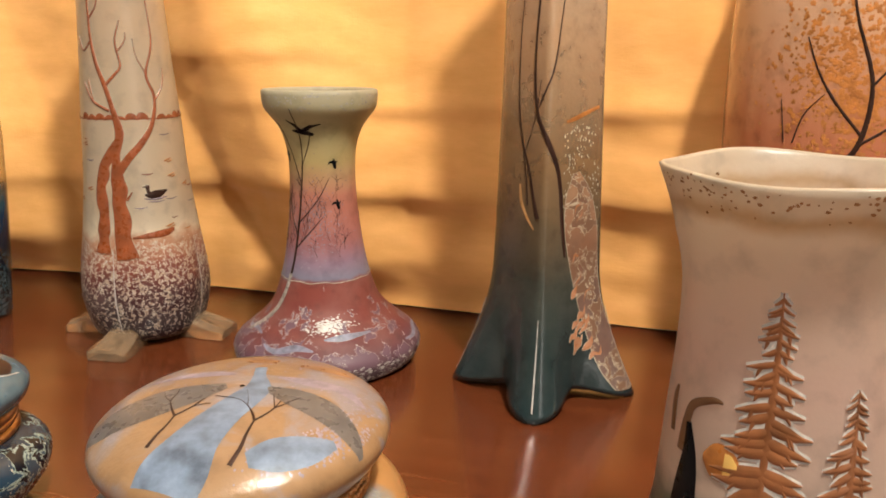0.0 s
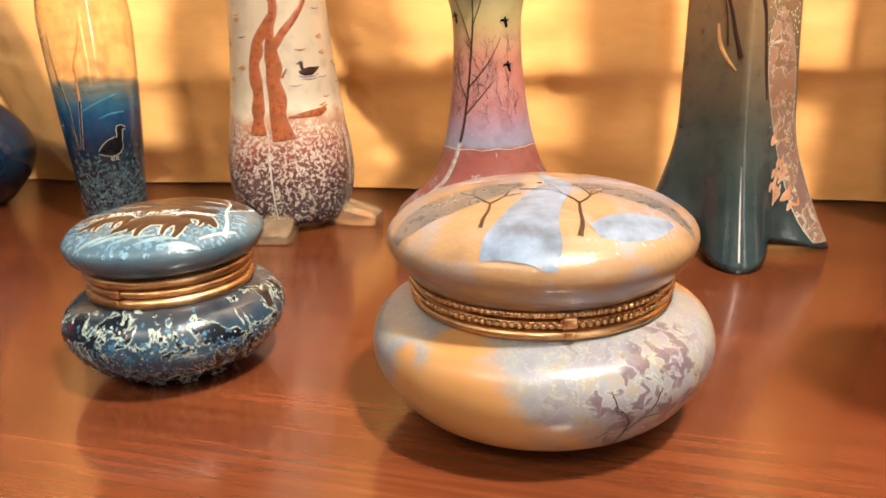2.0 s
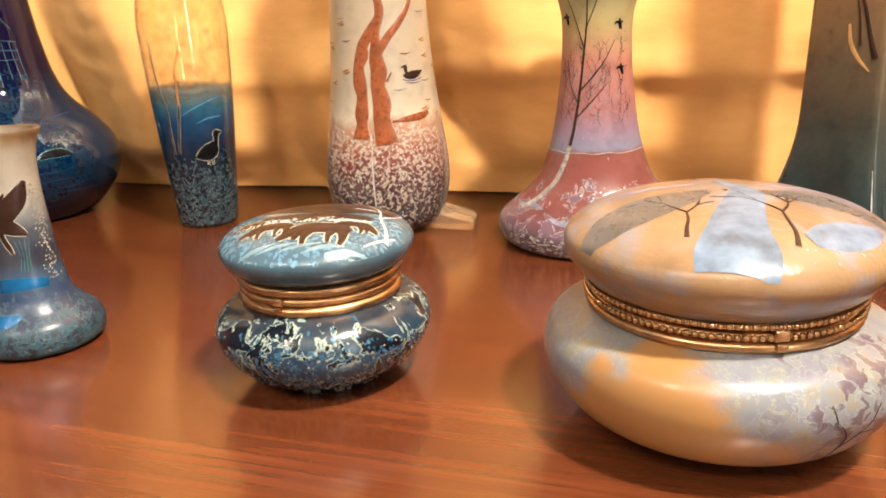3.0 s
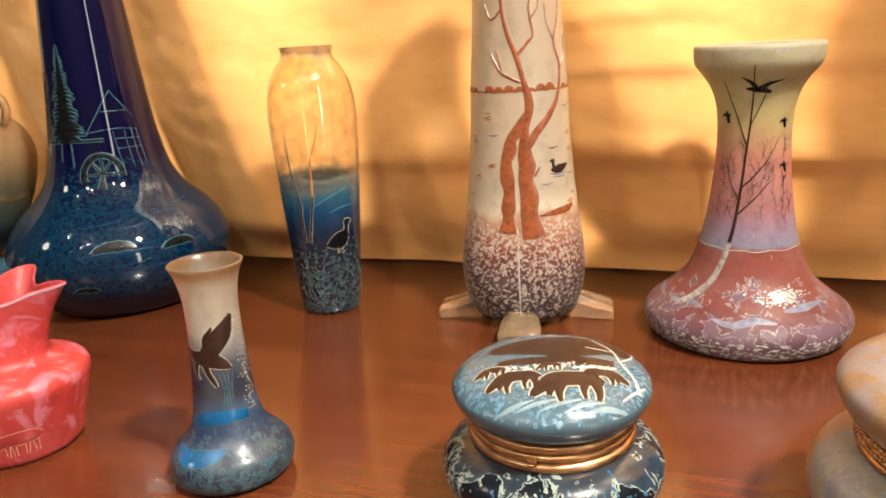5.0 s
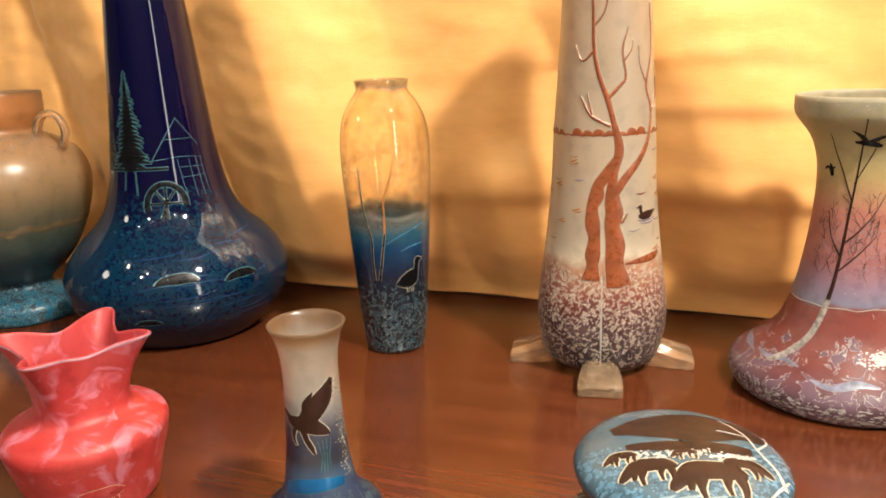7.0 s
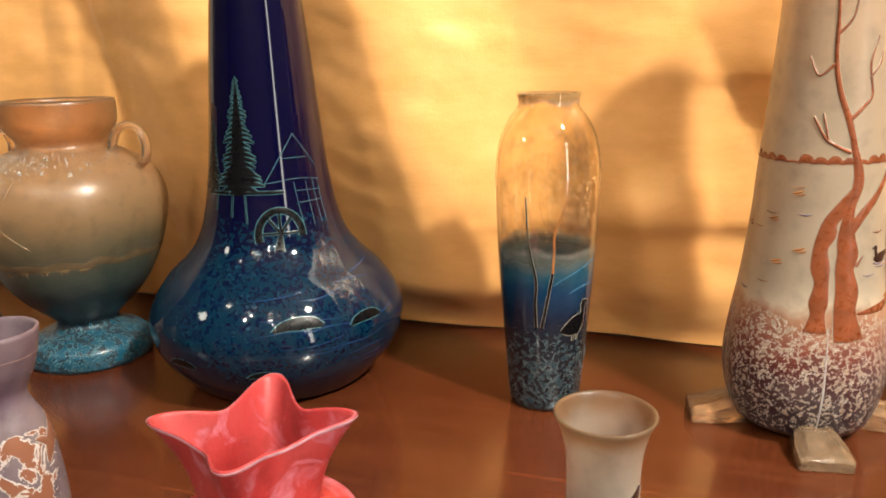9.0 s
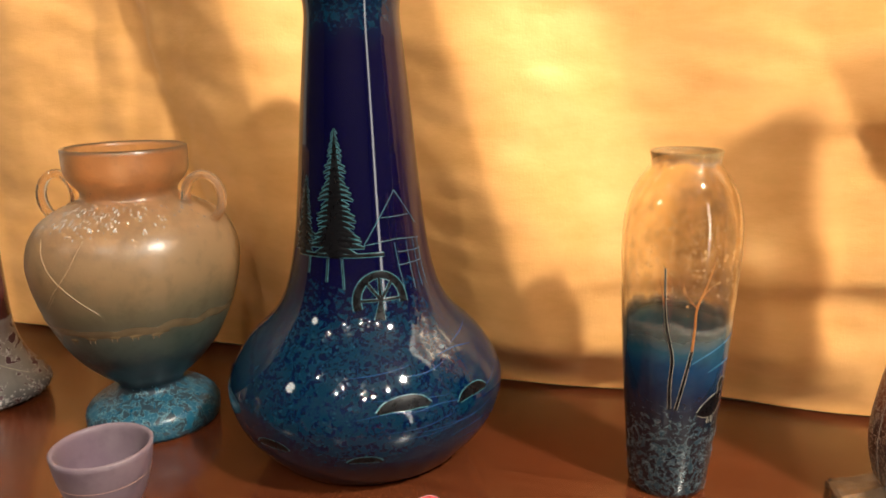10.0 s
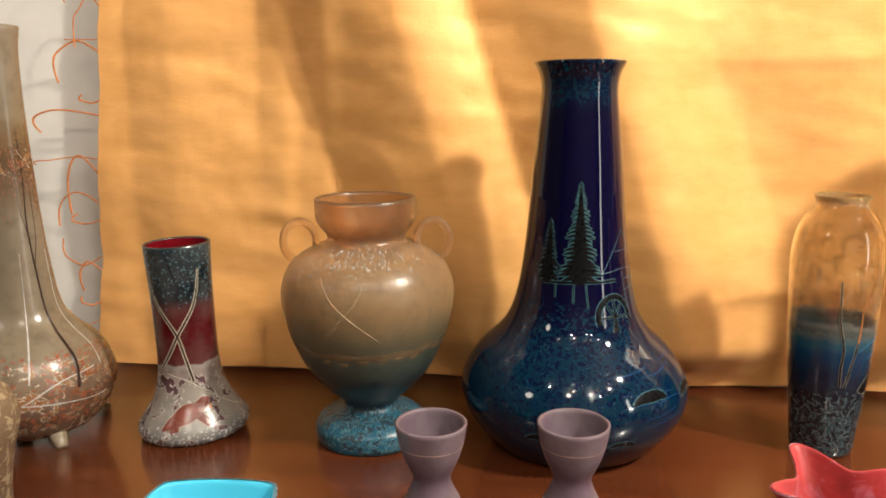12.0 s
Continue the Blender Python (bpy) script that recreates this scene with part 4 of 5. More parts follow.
part("edge_fleck_motif", dabs(sk, rng, 900, lambda g: (g.uniform(-180, 180) * sk.k, g.uniform(1.5, 14)), 0.55, 0.3), FROST, ROOTS["bird"], "frosty flecks round the foot")
part("rim_fleck_motif", dabs(sk, rng, 300, lambda g: (g.uniform(-180, 180) * sk.k, g.uniform(179, 190)), 0.5, 0.25), FROST, ROOTS["bird"])

# the square vase: dark boughs, frost along one side, pale edge on the feet
sk = Skin(SHAPES["tall"], 150)
rng = random.Random(8)
motif("tall", "bough_motif", sk, [[(18, 95, 1.0), (13, 112, 1.5), (10.4, 125, 1.5), (7, 140, 1.4), (2, 151, 1.5), (-10, 166, 1.5), (-24, 182, 1.3), (-30, 205, 1.2), (-28, 235, 1.0), (-20, 270, 0.8)],
                                  [(-24, 182, 0.6), (-6, 205, 0.5), (2, 235, 0.4), (8, 260, 0.3)]], UMBER, "long dark bough", 0.6, None, True)
motif("tall", "bough_motif", sk, [[(-18, 119, 1.6), (-24, 130, 1.3), (-34, 148, 1.1), (-48, 163, 1.1), (-60, 186, 0.9), (-62, 220, 0.6), (-56, 250, 0.4)], [(-34, 126, 0.8), (-38, 142, 0.7), (-46, 158, 0.5)], [(-44, 156, 0.5), (-28, 176, 0.4), (-20, 200, 0.3)]], UMBER, "", 0.5, None, True)
motif("tall", "leaf_motif", sk, [[(-50, 138, 1.0), (-46, 128, 1.6), (-36, 120, 1.2), (-22, 112, 0.5)]], plain("amber_wash", (0.46, 0.24, 0.09), 0.3), "amber leaf wash", 0.2, None, True)
frost = []
for _ in range(16):
    v = rng.uniform(28, 128)
    a = rng.gauss(44 if v < 80 else 46, 14 if v > 60 else 9)
    frost.append([(a - 5, v - 3, 0.2), (a - 1, v + rng.uniform(-2, 3), rng.uniform(0.8, 2.6)), (a + 4, v + rng.uniform(0, 5), rng.uniform(0.6, 1.8)), (a + 6, v + 6, 0.15)])
motif("tall", "frost_motif", sk, frost, plain("rusty_amber_glass", (0.36, 0.16, 0.08), 0.3, vary=0.3), "rusty frost patches with pale edges", 0.35, CREAM, True, 0.25)
PANEL = art_glass("rusty_panel_with_pale_edges", 0.36, [(0.0, (0.20, 0.12, 0.10)), (0.2, (0.16, 0.07, 0.045)), (0.33, (0.34, 0.16, 0.08)), (0.5, (0.52, 0.30, 0.15))], 0.05,
                  ((0.16, 0.085, 0.05), 90, [(0.0, 0.5), (0.3, 0.48), (0.5, 0.44)]), ((0.46, 0.40, 0.30), 0.012), None, 0.3, 0.1, 0.5, 21.0)
motif("tall", "frost_panel", sk, [[(76, 5, 7), (72, 18, 8), (62, 50, 8), (50, 90, 13), (44, 112, 15), (38, 132, 12), (34, 146, 3)]], PANEL, "rusty etched panel with pale edges", 0.3, CREAM, True, 0.4)
part("fleck_motif", dabs(sk, rng, 220, lambda g: (g.uniform(12, 72) * sk.k, g.uniform(108, 175)), 0.55, 0.25, 1.6), CREAM, ROOTS["tall"])
for k in range(4):
    motif("tall", "edge_motif", sk, [[(-11 + 90 * k, 6, 0.25), (-11 + 90 * k, 26, 0.3), (-11 + 90 * k, 58, 0.12)]], FROST, "", 0.3, None, True)
motif("tall", "skyline_motif", sk, [[(14, 176, 0.8), (30, 178, 1.4), (50, 181, 1.2), (70, 184, 0.8)]], OCHRE, "", 0.2, None, True)

# the slender vase: two thin trees and a black duck, crackle round the foot
sk = Skin(SHAPES["slim"], 90)
rng = random.Random(11)
motif("slim", "tree_motif", sk, [[(-16, 61, 0.9), (-17, 76, 0.8), (-16, 93, 0.7), (-21, 106, 0.6), (-25, 120, 0.5), (-27, 146, 0.3)], [(-9, 61, 0.9), (-3, 78, 0.8), (3, 98, 0.7)]], INK, "thin dark trees", 0.4, CREAM, True, 0.22)
motif("slim", "branch_motif", sk, [[(3, 98, 0.8), (4, 112, 0.6), (4.5, 124, 0.6), (14, 140, 0.4), (20, 156, 0.2)], [(4, 124, 0.3), (-8, 132, 0.25), (-12, 142, 0.15)], [(-25, 122, 0.4), (-32, 140, 0.2)], [(8, 130, 0.3), (20, 138, 0.15)]], OCHRE, "", 0.3, None, True)
motif("slim", "duck_motif", sk, placed([[(-5.5, -1.5, 0.4), (-3, -0.8, 2.2), (0.5, 0.4, 3.2), (2.8, 2.6, 2.0)], [(2.4, 1.5, 1.4), (3.2, 4.8, 1.0), (3.4, 7.0, 1.3), (5.8, 7.0, 0.2)], [(-0.6, -2.4, 0.3), (-0.8, -5, 0.3)], [(1.0, -2.4, 0.3), (1.2, -5, 0.3)]], 37 * sk.k, 61, 2.05), INK, "black duck with pale outline", 0.4, CREAM, False, 0.42)
crack = []
for _ in range(70):
    crack += twigs(rng, (rng.uniform(-180, 180) * sk.k, rng.uniform(2, 44)), rng.uniform(0, 360), rng.uniform(2.5, 6), 0.18, 1, 70)
motif("slim", "crackle_motif", sk, crack, plain("grey_blue_frost_enamel", (0.085, 0.12, 0.13), 0.35, vary=0.4, scale=260), "pale crackle lines", 0.25)
part("leaf_fleck_motif", dabs(sk, rng, 420, lambda g: (g.gauss(10, 45) * sk.k, g.gauss(150, 13)), 0.5, 0.2), plain("pale_gilt_enamel", (0.60, 0.36, 0.14), 0.35), ROOTS["slim"])
motif("slim", "hill_motif", sk, [[(4, 90, 0.3), (20, 95, 0.5), (48, 101, 0.5), (66, 103, 0.3)], [(24, 84, 0.4), (40, 87, 0.7), (60, 88, 0.4)]], plain("steel_blue_enamel", (0.04, 0.14, 0.24), 0.25), "", 0.2, None, True)

# the blue bottle vase: firs, footbridge, mill wheel and mill house
sk = Skin(SHAPES["blue"], 160)


def fir(rng, u, v0, v1, half, step=3.2, core=1.0, bough=1.0):
    out = [[(u, v0 - 3, 0.9), (u, v0, half * 0.36 * core), (u, (v0 + v1) / 2, half * 0.26 * core), (u, v0 * 0.25 + v1 * 0.75, half * 0.14 * core), (u, v1, 0.2)]]
    n = int((v1 - v0) / step)
    for k in range(n):
        s = k / n
        v = v0 + (v1 - v0) * s
        w = half * (1 - s) ** 0.8 * rng.uniform(0.75, 1.15) + 0.5
        for side in (-1, 1):
            out.append([(u, v + 2.6 * (1 - 0.7 * s), 1.9 * bough * (1 - 0.85 * s)), (u + side * w * 0.55, v + 0.9, 1.7 * bough * (1 - 0.85 * s)), (u + side * w, v - rng.uniform(0.2, 1.8), 0.3)])
    return out


def spruce(rng, u, v0, v1, half):
    """A ragged fir: uneven drooping boughs with small hanging twigs."""
    out = [[(u, v0 - 8, 0.9), (u + 0.4, (v0 + v1) / 2, 1.2), (u, v1, 0.25)]]
    v = v0
    while v < v1 - 2:
        left = (v1 - v) / (v1 - v0)
        for side in (-1, 1):
            w = half * left ** 0.75 * rng.uniform(0.55, 1.2) + 1.0
            lean = rng.uniform(-3.2, 0.6) * left
            h = v + rng.uniform(-1.2, 1.2)
            out.append([(u, h + 1.8, 1.5 * left + 0.5), (u + side * w * 0.5, h + 0.6 + lean * 0.4, 1.5 * left + 0.5), (u + side * w, h + lean, 0.3)])
            if w > 4:
                out.append([(u + side * w * 0.5, h + lean * 0.4, 0.8), (u + side * w * 0.62, h + lean - rng.uniform(1.5, 3.2), 0.25)])
        v += rng.uniform(3.2, 5.4) * (0.45 + 0.55 * left)
    return out


rng = random.Random(14)
motif("blue", "fir_motif", sk, fir(rng, -12 * sk.k, 146, 220, 16), INK, "black fir tree with teal edges", 0.3, TEAL, False, 0.55)
motif("blue", "fir_motif", sk, fir(rng, -46 * sk.k, 146, 192, 11), INK, "", 0.3, TEAL, False, 0.3)
motif("blue", "bridge_motif", sk, [[(-50, 143, 0.9), (-10, 144, 1.0), (28, 144, 1.0)], [(-36, 142, 0.4), (-36, 132, 0.4)], [(-18, 142, 0.4), (-18, 128, 0.4)], [(-6, 142, 0.3), (-4, 124, 0.3)]], INK, "black footbridge", 0.35, TEAL, True, 0.4)
rim = [[((22 + 17 * math.cos(radians(a))), 117 + 15 * math.sin(radians(a)), 2.0) for a in range(-10, 201, 15)]]
motif("blue", "wheel_motif", sk, rim, INK, "black mill wheel", 0.4, TEAL, True, 0.5)
spokes = [[(22, 117, 0.8), (22 + 15 * math.cos(radians(a)), 117 + 13 * math.sin(radians(a)), 0.7)] for a in (0, 52, 90, 128, 180)] + [[(20, 106, 2.6), (22, 117, 0.8)]]
motif("blue", "spoke_motif", sk, spokes, INK, "", 0.35, TEAL, True, 0.25)
house = [[(12, 150, 0.25), (28, 168, 0.3), (42, 182, 0.25)], [(42, 182, 0.25), (64, 160, 0.25)], [(12, 150, 0.2), (40, 152, 0.2), (66, 150, 0.2)], [(38, 150, 0.2), (42, 120, 0.2)], [(64, 150, 0.2), (66, 120, 0.2)], [(40, 136, 0.2), (66, 136, 0.2)], [(50, 150, 0.2), (52, 120, 0.2)], [(40, 144, 0.2), (66, 143, 0.2)], [(28, 166, 0.2), (56, 166, 0.2)], [(58, 150, 0.2), (60, 120, 0.2)]]
motif("blue", "house_motif", sk, house, TEAL, "etched mill house lines", 0.15, None, True)
for a, v, s in ((24, 64, 1.3), (56, 60, 1.1), (-30, 36, 1.0), (8, 32, 0.8)):
    motif("blue", "boulder_motif", sk, placed([[(-6, -2, 0.5), (-2.5, 0.5, 2.4), (2, 0.8, 2.8), (5.5, -1.4, 0.8)]], a * sk.k, v, s), INK, "", 0.3, TEAL, False, 0.5)
stream = []
for _ in range(16):
    v = rng.uniform(24, 88)
    a = rng.uniform(12, 80)
    stream.append([(a - 14, v, 0.1), (a, v + rng.uniform(-2, 3), 0.3), (a + 14, v + rng.uniform(-2, 4), 0.1)])
STREAM = plain("mid_blue_enamel", (0.008, 0.04, 0.11), 0.15)
for line in stream:
    motif("blue", "stream_motif", sk, [line], STREAM, "", 0.1, None, True)
sk2 = Skin(SHAPES["blue"], 50)
part("fleck_motif", dabs(sk2, rng, 700, lambda g: (g.uniform(-180, 4) * sk2.k, g.uniform(10, 98)), 1.1, 0.15, 0.7), plain("deep_teal_enamel", (0.005, 0.032, 0.056), 0.15, vary=0.5, scale=300), ROOTS["blue"])

# the bud vase: an eagle over the water
sk = Skin(SHAPES["eagle"], 65)
motif("eagle", "eagle_motif", sk, placed([[(-9, 2, 1.4), (-5, 1, 2.8), (0, 0.2, 3.2), (4.5, -2.2, 2.0), (7.0, -4.0, 0.5)], [(-2, 1.0, 3.0), (2.0, 6.0, 3.8), (6.5, 11, 3.4), (10, 17.0, 0.8)], [(0, 3, 1.5), (-1, 8, 1.4), (2, 13, 0.4)], [(-8, 2, 1.6), (-11, 4, 1.0), (-13, 3.4, 0.3)],
                                          [(-2.5, -1, 1.4), (-1.5, -5, 1.0), (0.2, -8.5, 0.9), (1.2, -11, 0.3)], [(-6, -1, 1.2), (-6.5, -5, 0.8), (-5.0, -8, 0.3)]], 6 * sk.k, 65, 1.25), UMBER, "brown eagle with pale outline", 0.4, CREAM, False, 0.4)
rng = random.Random(20)
motif("eagle", "reed_motif", sk, [[(20 + 6 * k, 42, 0.2), (24 + 5 * k, 50, 0.25), (18 + 9 * k, 58, 0.1)] for k in range(4)], TEAL, "", 0.15, None, True)
motif("eagle", "water_motif", sk, [[(-50, 32, 2.0), (-20, 35, 3.2), (20, 36, 3.0), (60, 35, 2.0)], [(-60, 20, 1.2), (-30, 18, 3.0), (0, 20, 2.2), (14, 22, 0.6)]], plain("bright_blue_enamel", (0.006, 0.075, 0.19), 0.2, vary=0.4), "bright blue water", 0.25, TEAL, True, 0.2)
part("fleck_motif", dabs(sk, rng, 150, lambda g: (g.gauss(60, 40) * sk.k, 2 + 12 * g.random()), 0.4, 0.3), TEAL, ROOTS["eagle"])
part("side_fleck_motif", dabs(sk, rng, 160, lambda g: (g.gauss(78, 10) * sk.k, g.uniform(36, 84)), 0.45, 0.3), CREAM, ROOTS["eagle"])

# the urn: loop handles, pale crossed trunks, a far herd
for side in (-1, 1):
    a = radians(86 if side > 0 else -94)
    bm = bmesh.new()
    rows = []
    for k in range(25):
        s = k / 24
        ang = radians(205 - 330 * s)
        d, h = 0.0545 + 0.0135 * math.cos(ang), 0.1685 + 0.0165 * math.sin(ang)
        c = Vector((d * math.sin(a), -d * math.cos(a), h))
        out = Vector((math.cos(ang) * math.sin(a), -math.cos(ang) * math.cos(a), math.sin(ang)))
        side_v = Vector((math.cos(a), math.sin(a), 0))
        w = 0.0042 + 0.0012 * abs(2 * s - 1)
        rows.append([bm.verts.new(c + out * 0.0032 * math.cos(q) + side_v * w * math.sin(q)) for q in (0, 0.785, 1.571, 2.356, 3.142, 3.927, 4.712, 5.498)])
    for p, q in zip(rows, rows[1:]):
        for j in range(8):
            bm.faces.new((p[j], p[(j + 1) % 8], q[(j + 1) % 8], q[j]))
    part("handle", bm, plain("clear_blush_glass", (0.95, 0.80, 0.62), 0.08, vary=0.05, clear=0.95), ROOTS["urn"], "clear glass loop handle")
sk = Skin(SHAPES["urn"], 120)
rng = random.Random(23)
MIST = plain("pale_frosted_outline", (0.42, 0.30, 0.18), 0.4, vary=0.25, scale=260)
motif("urn", "trunk_motif", sk, [[(-32, 104, 0.25), (-22, 116, 0.25), (-10, 132, 0.2), (-2, 152, 0.15)], [(4, 104, 0.25), (-10, 118, 0.25), (-24, 134, 0.2), (-34, 150, 0.15)], [(-30, 104, 0.2), (-20, 116, 0.2)]], MIST, "pale crossed trunks", 0.3, None, True)
herd = []
for a in (-34, -20, -6, 8, 20, 32):
    herd += placed([[(-3.4, 0, 0.5), (0, 0.6, 1.3), (3, 0.4, 1.0), (4.6, 1.4, 0.4)], [(-2, -0.6, 0.3), (-2, -3, 0.2)], [(2, -0.6, 0.3), (2, -3, 0.2)]], a * sk.k, 84 + 2 * math.sin(a))
motif("urn", "herd_motif", sk, herd, plain("smoky_olive_glass", (0.17, 0.12, 0.06), 0.35), "", 0.25, MIST, False, 0.15)
hills = []
for a in range(-170, 190, 24):
    hills.append([(a - 16, 88, 0.8), (a - 4, 90 + 2 * math.sin(a), 3.0), (a + 8, 89, 2.6), (a + 18, 88 + math.cos(a), 0.8)])
SMOKE = plain("smoky_brown_glass", (0.12, 0.085, 0.045), 0.35, vary=0.3)
for line in hills:
    motif("urn", "hill_motif", sk, [line], SMOKE, "", 0.2, None, True)
part("crown_fleck_motif", dabs(sk, rng, 260, lambda g: (g.gauss(-8, 40) * sk.k, g.gauss(162, 5)), 0.7, 0.25), FROST, ROOTS["urn"], "white frost flecks round the neck")
part("foot_fleck_motif", dabs(sk, rng, 420, lambda g: (g.uniform(-180, 180) * sk.k, g.uniform(1, 24)), 0.8, 0.3), plain("turquoise_enamel", (0.008, 0.075, 0.13), 0.2, vary=0.5, scale=300), ROOTS["urn"])

# the leaning ruby vase: crossed birches, a bear, leafy crowns
sk = Skin(SHAPES["red"], 90)
rng = random.Random(29)
birch = [[(-42, 62, 0.9), (-20, 76, 0.9), (-3, 90, 0.9), (14, 102, 0.9), (30, 114, 0.8), (40, 128, 0.6), (46, 146, 0.3)], [(18, 51, 0.9), (8, 70, 0.9), (-3, 90, 0.9), (-20, 104, 0.9), (-38, 117, 0.8), (-50, 130, 0.6), (-58, 146, 0.3)]]
motif("red", "birch_motif", sk, birch, UMBER, "crossed birch trunks with pale edges", 0.4, CREAM, True, 0.75)
motif("red", "branch_motif", sk, [[(40, 126, 0.4), (28, 140, 0.3), (20, 154, 0.2)], [(38, 120, 0.4), (58, 140, 0.3), (64, 156, 0.2)], [(-46, 124, 0.4), (-34, 140, 0.3), (-26, 156, 0.2)], [(10, 128, 0.3), (-2, 146, 0.25), (-6, 158, 0.15)]], INK, "", 0.3, None, True)
part("crown_fleck_motif", dabs(sk, rng, 900, lambda g: (g.uniform(-180, 180) * sk.k, 112 + 51 * g.random() ** 0.7), 0.75, 0.3), plain("blue_grey_leaf_enamel", (0.055, 0.12, 0.145), 0.35, vary=0.5, scale=300), ROOTS["red"], "blue-grey leafy crowns")
sk = Skin(SHAPES["red"], 30)
motif("red", "bear_motif", sk, placed([[(-10, -6, 0.6), (-6, -2.5, 2.6), (-1, 0.5, 4.0), (4, 2.0, 3.0), (8, 5.0, 2.2), (10.5, 5.5, 0.8)], [(-6, -2, 2.2), (-5, -6.5, 1.6)], [(4, 0, 1.8), (8, -5, 1.4)]], 6 * sk.k, 25, 1.75), plain("red_brown_relief_glass", (0.15, 0.035, 0.022), 0.25), "red-brown bear with pale outline", 0.4, CREAM, False, 0.4)
motif("red", "moose_motif", sk, placed([[(-4, 0, 1.0), (0, 1, 2.2), (4, 0, 1.4)], [(-3, -1, 0.6), (-3, -7, 0.4)], [(3, -1, 0.6), (3, -7, 0.4)], [(4, 0, 0.8), (6, -3, 0.5)]], -44 * sk.k, 53, 0.9), UMBER, "", 0.3)
motif("red", "path_motif", sk, [[(-30, 58, 0.3), (0, 53, 0.35), (30, 44, 0.35), (60, 30, 0.3), (84, 20, 0.3)]], CREAM, "", 0.3, None, True)
motif("red", "fire_motif", sk, placed([[(0, -1, 0.8), (0.4, 2, 1.0), (0, 4.5, 0.2)]], 36 * sk.k, 27), OCHRE, "", 0.25)
part("foot_fleck_motif", dabs(sk, rng, 420, lambda g: (g.uniform(-180, 180) * sk.k, 1 + 12 * g.random()), 0.7, 0.35), FROST, ROOTS["red"])

# the star-mouthed vase: a grazing cow and a pale rim
sk = Skin(SHAPES["star"], 20)
COW = [[(-9, 1, 0.8), (-5, 1.4, 2.6), (0, 1.4, 2.8), (5, 1.0, 2.4), (8.4, -2.0, 1.2), (9.4, -4.6, 0.6)], [(-6, -1, 0.9), (-6.4, -6, 0.5)], [(-3, -1, 0.7), (-2.6, -6, 0.4)], [(4, -1, 0.8), (4.4, -6, 0.4)], [(2, -1, 0.7), (1.6, -6, 0.4)]]
motif("star", "cow_motif", sk, placed(COW, 34 * sk.k, 16, 1.4, -1), plain("dark_coral_relief_glass", (0.34, 0.03, 0.03), 0.35), "grazing cow with pale outline", 0.3, plain("pale_coral_outline", (0.62, 0.42, 0.28), 0.4), False, 0.3)
sk = Skin(SHAPES["star"], 90)
motif("star", "rim_motif", sk, [[(a, 91.3, 0.9) for a in range(-180, 181, 6)]], plain("pale_mauve_lip", (0.52, 0.28, 0.34), 0.4, vary=0.3), "pale mauve worn rim", 0.25, None, True)

# the beaker vase: firs, a moon, dark animals at the foot
sk = Skin(SHAPES["pine"], 120)
rng = random.Random(31)
motif("pine", "fir_motif", sk, spruce(rng, -29 * sk.k, 92, 152, 12.5), plain("amber_brown_relief_glass", (0.20, 0.075, 0.028), 0.35, vary=0.35), "amber brown fir tree", 0.5, FROST, False, 0.7)
motif("pine", "fir_motif", sk, spruce(rng, 8 * sk.k, 72, 127, 10), plain("dark_amber_relief_glass", (0.18, 0.07, 0.028), 0.35, vary=0.35), "", 0.5, FROST, False, 0.45)
motif("pine", "moon_motif", sk, placed([[(-5.6, 0, 1.2), (-3, 0, 4.9), (0, 0, 5.8), (3, 0, 4.9), (5.6, 0, 1.2)]], -48 * sk.k, 98.5), OCHRE, "round orange and yellow moon", 0.3)
motif("pine", "moonlight_motif", sk, placed([[(1, 0, 4.2), (3, 0, 3.8), (4.8, 0, 1.4)]], -48 * sk.k, 98.5), plain("yellow_enamel", (0.68, 0.42, 0.12), 0.35), "", 0.45)
motif("pine", "bird_motif", sk, placed([[(-2, 22, 1.2), (0, 12, 2.8), (0, 0, 4.4), (0, -14, 5.2), (0, -30, 4.2), (2, -36, 1.2)]], -66 * sk.k, 84), INK, "black perched bird", 0.4)
motif("pine", "stump_motif", sk, placed([[(-4, -2, 1.4), (-3, 7, 1.6), (-1, 14, 1.4), (6, 18, 1.0), (9, 18, 0.4)], [(-9, 2, 1.2), (-10, 12, 1.4), (-9, 17, 0.6)]], -66 * sk.k, 98), plain("amber_stump_glass", (0.13, 0.06, 0.025), 0.35), "", 0.35)
for a, v, s in ((-20, 72, 1.2), (-2, 62, 1.5), (-38, 52, 1.3), (30, 60, 1.6), (-100, 60, 1.4), (80, 66, 1.5)):
    motif("pine", "bush_motif", sk, placed([[(-7, -6, 2.0), (-3, 1, 4.2), (2, 3, 4.6), (6, -4, 3.0)]], a * sk.k, v, s), GRASS_E, "", 0.35, TEAL if a < -20 else None, False, 0.4)
part("rim_fleck_motif", dabs(sk, rng, 260, lambda g: (g.uniform(-180, 180) * sk.k, g.gauss(176, 2)), 0.45, 0.15), plain("rusty_rim_enamel", (0.30, 0.15, 0.06), 0.4), ROOTS["pine"], "rusty flecks round the rim")

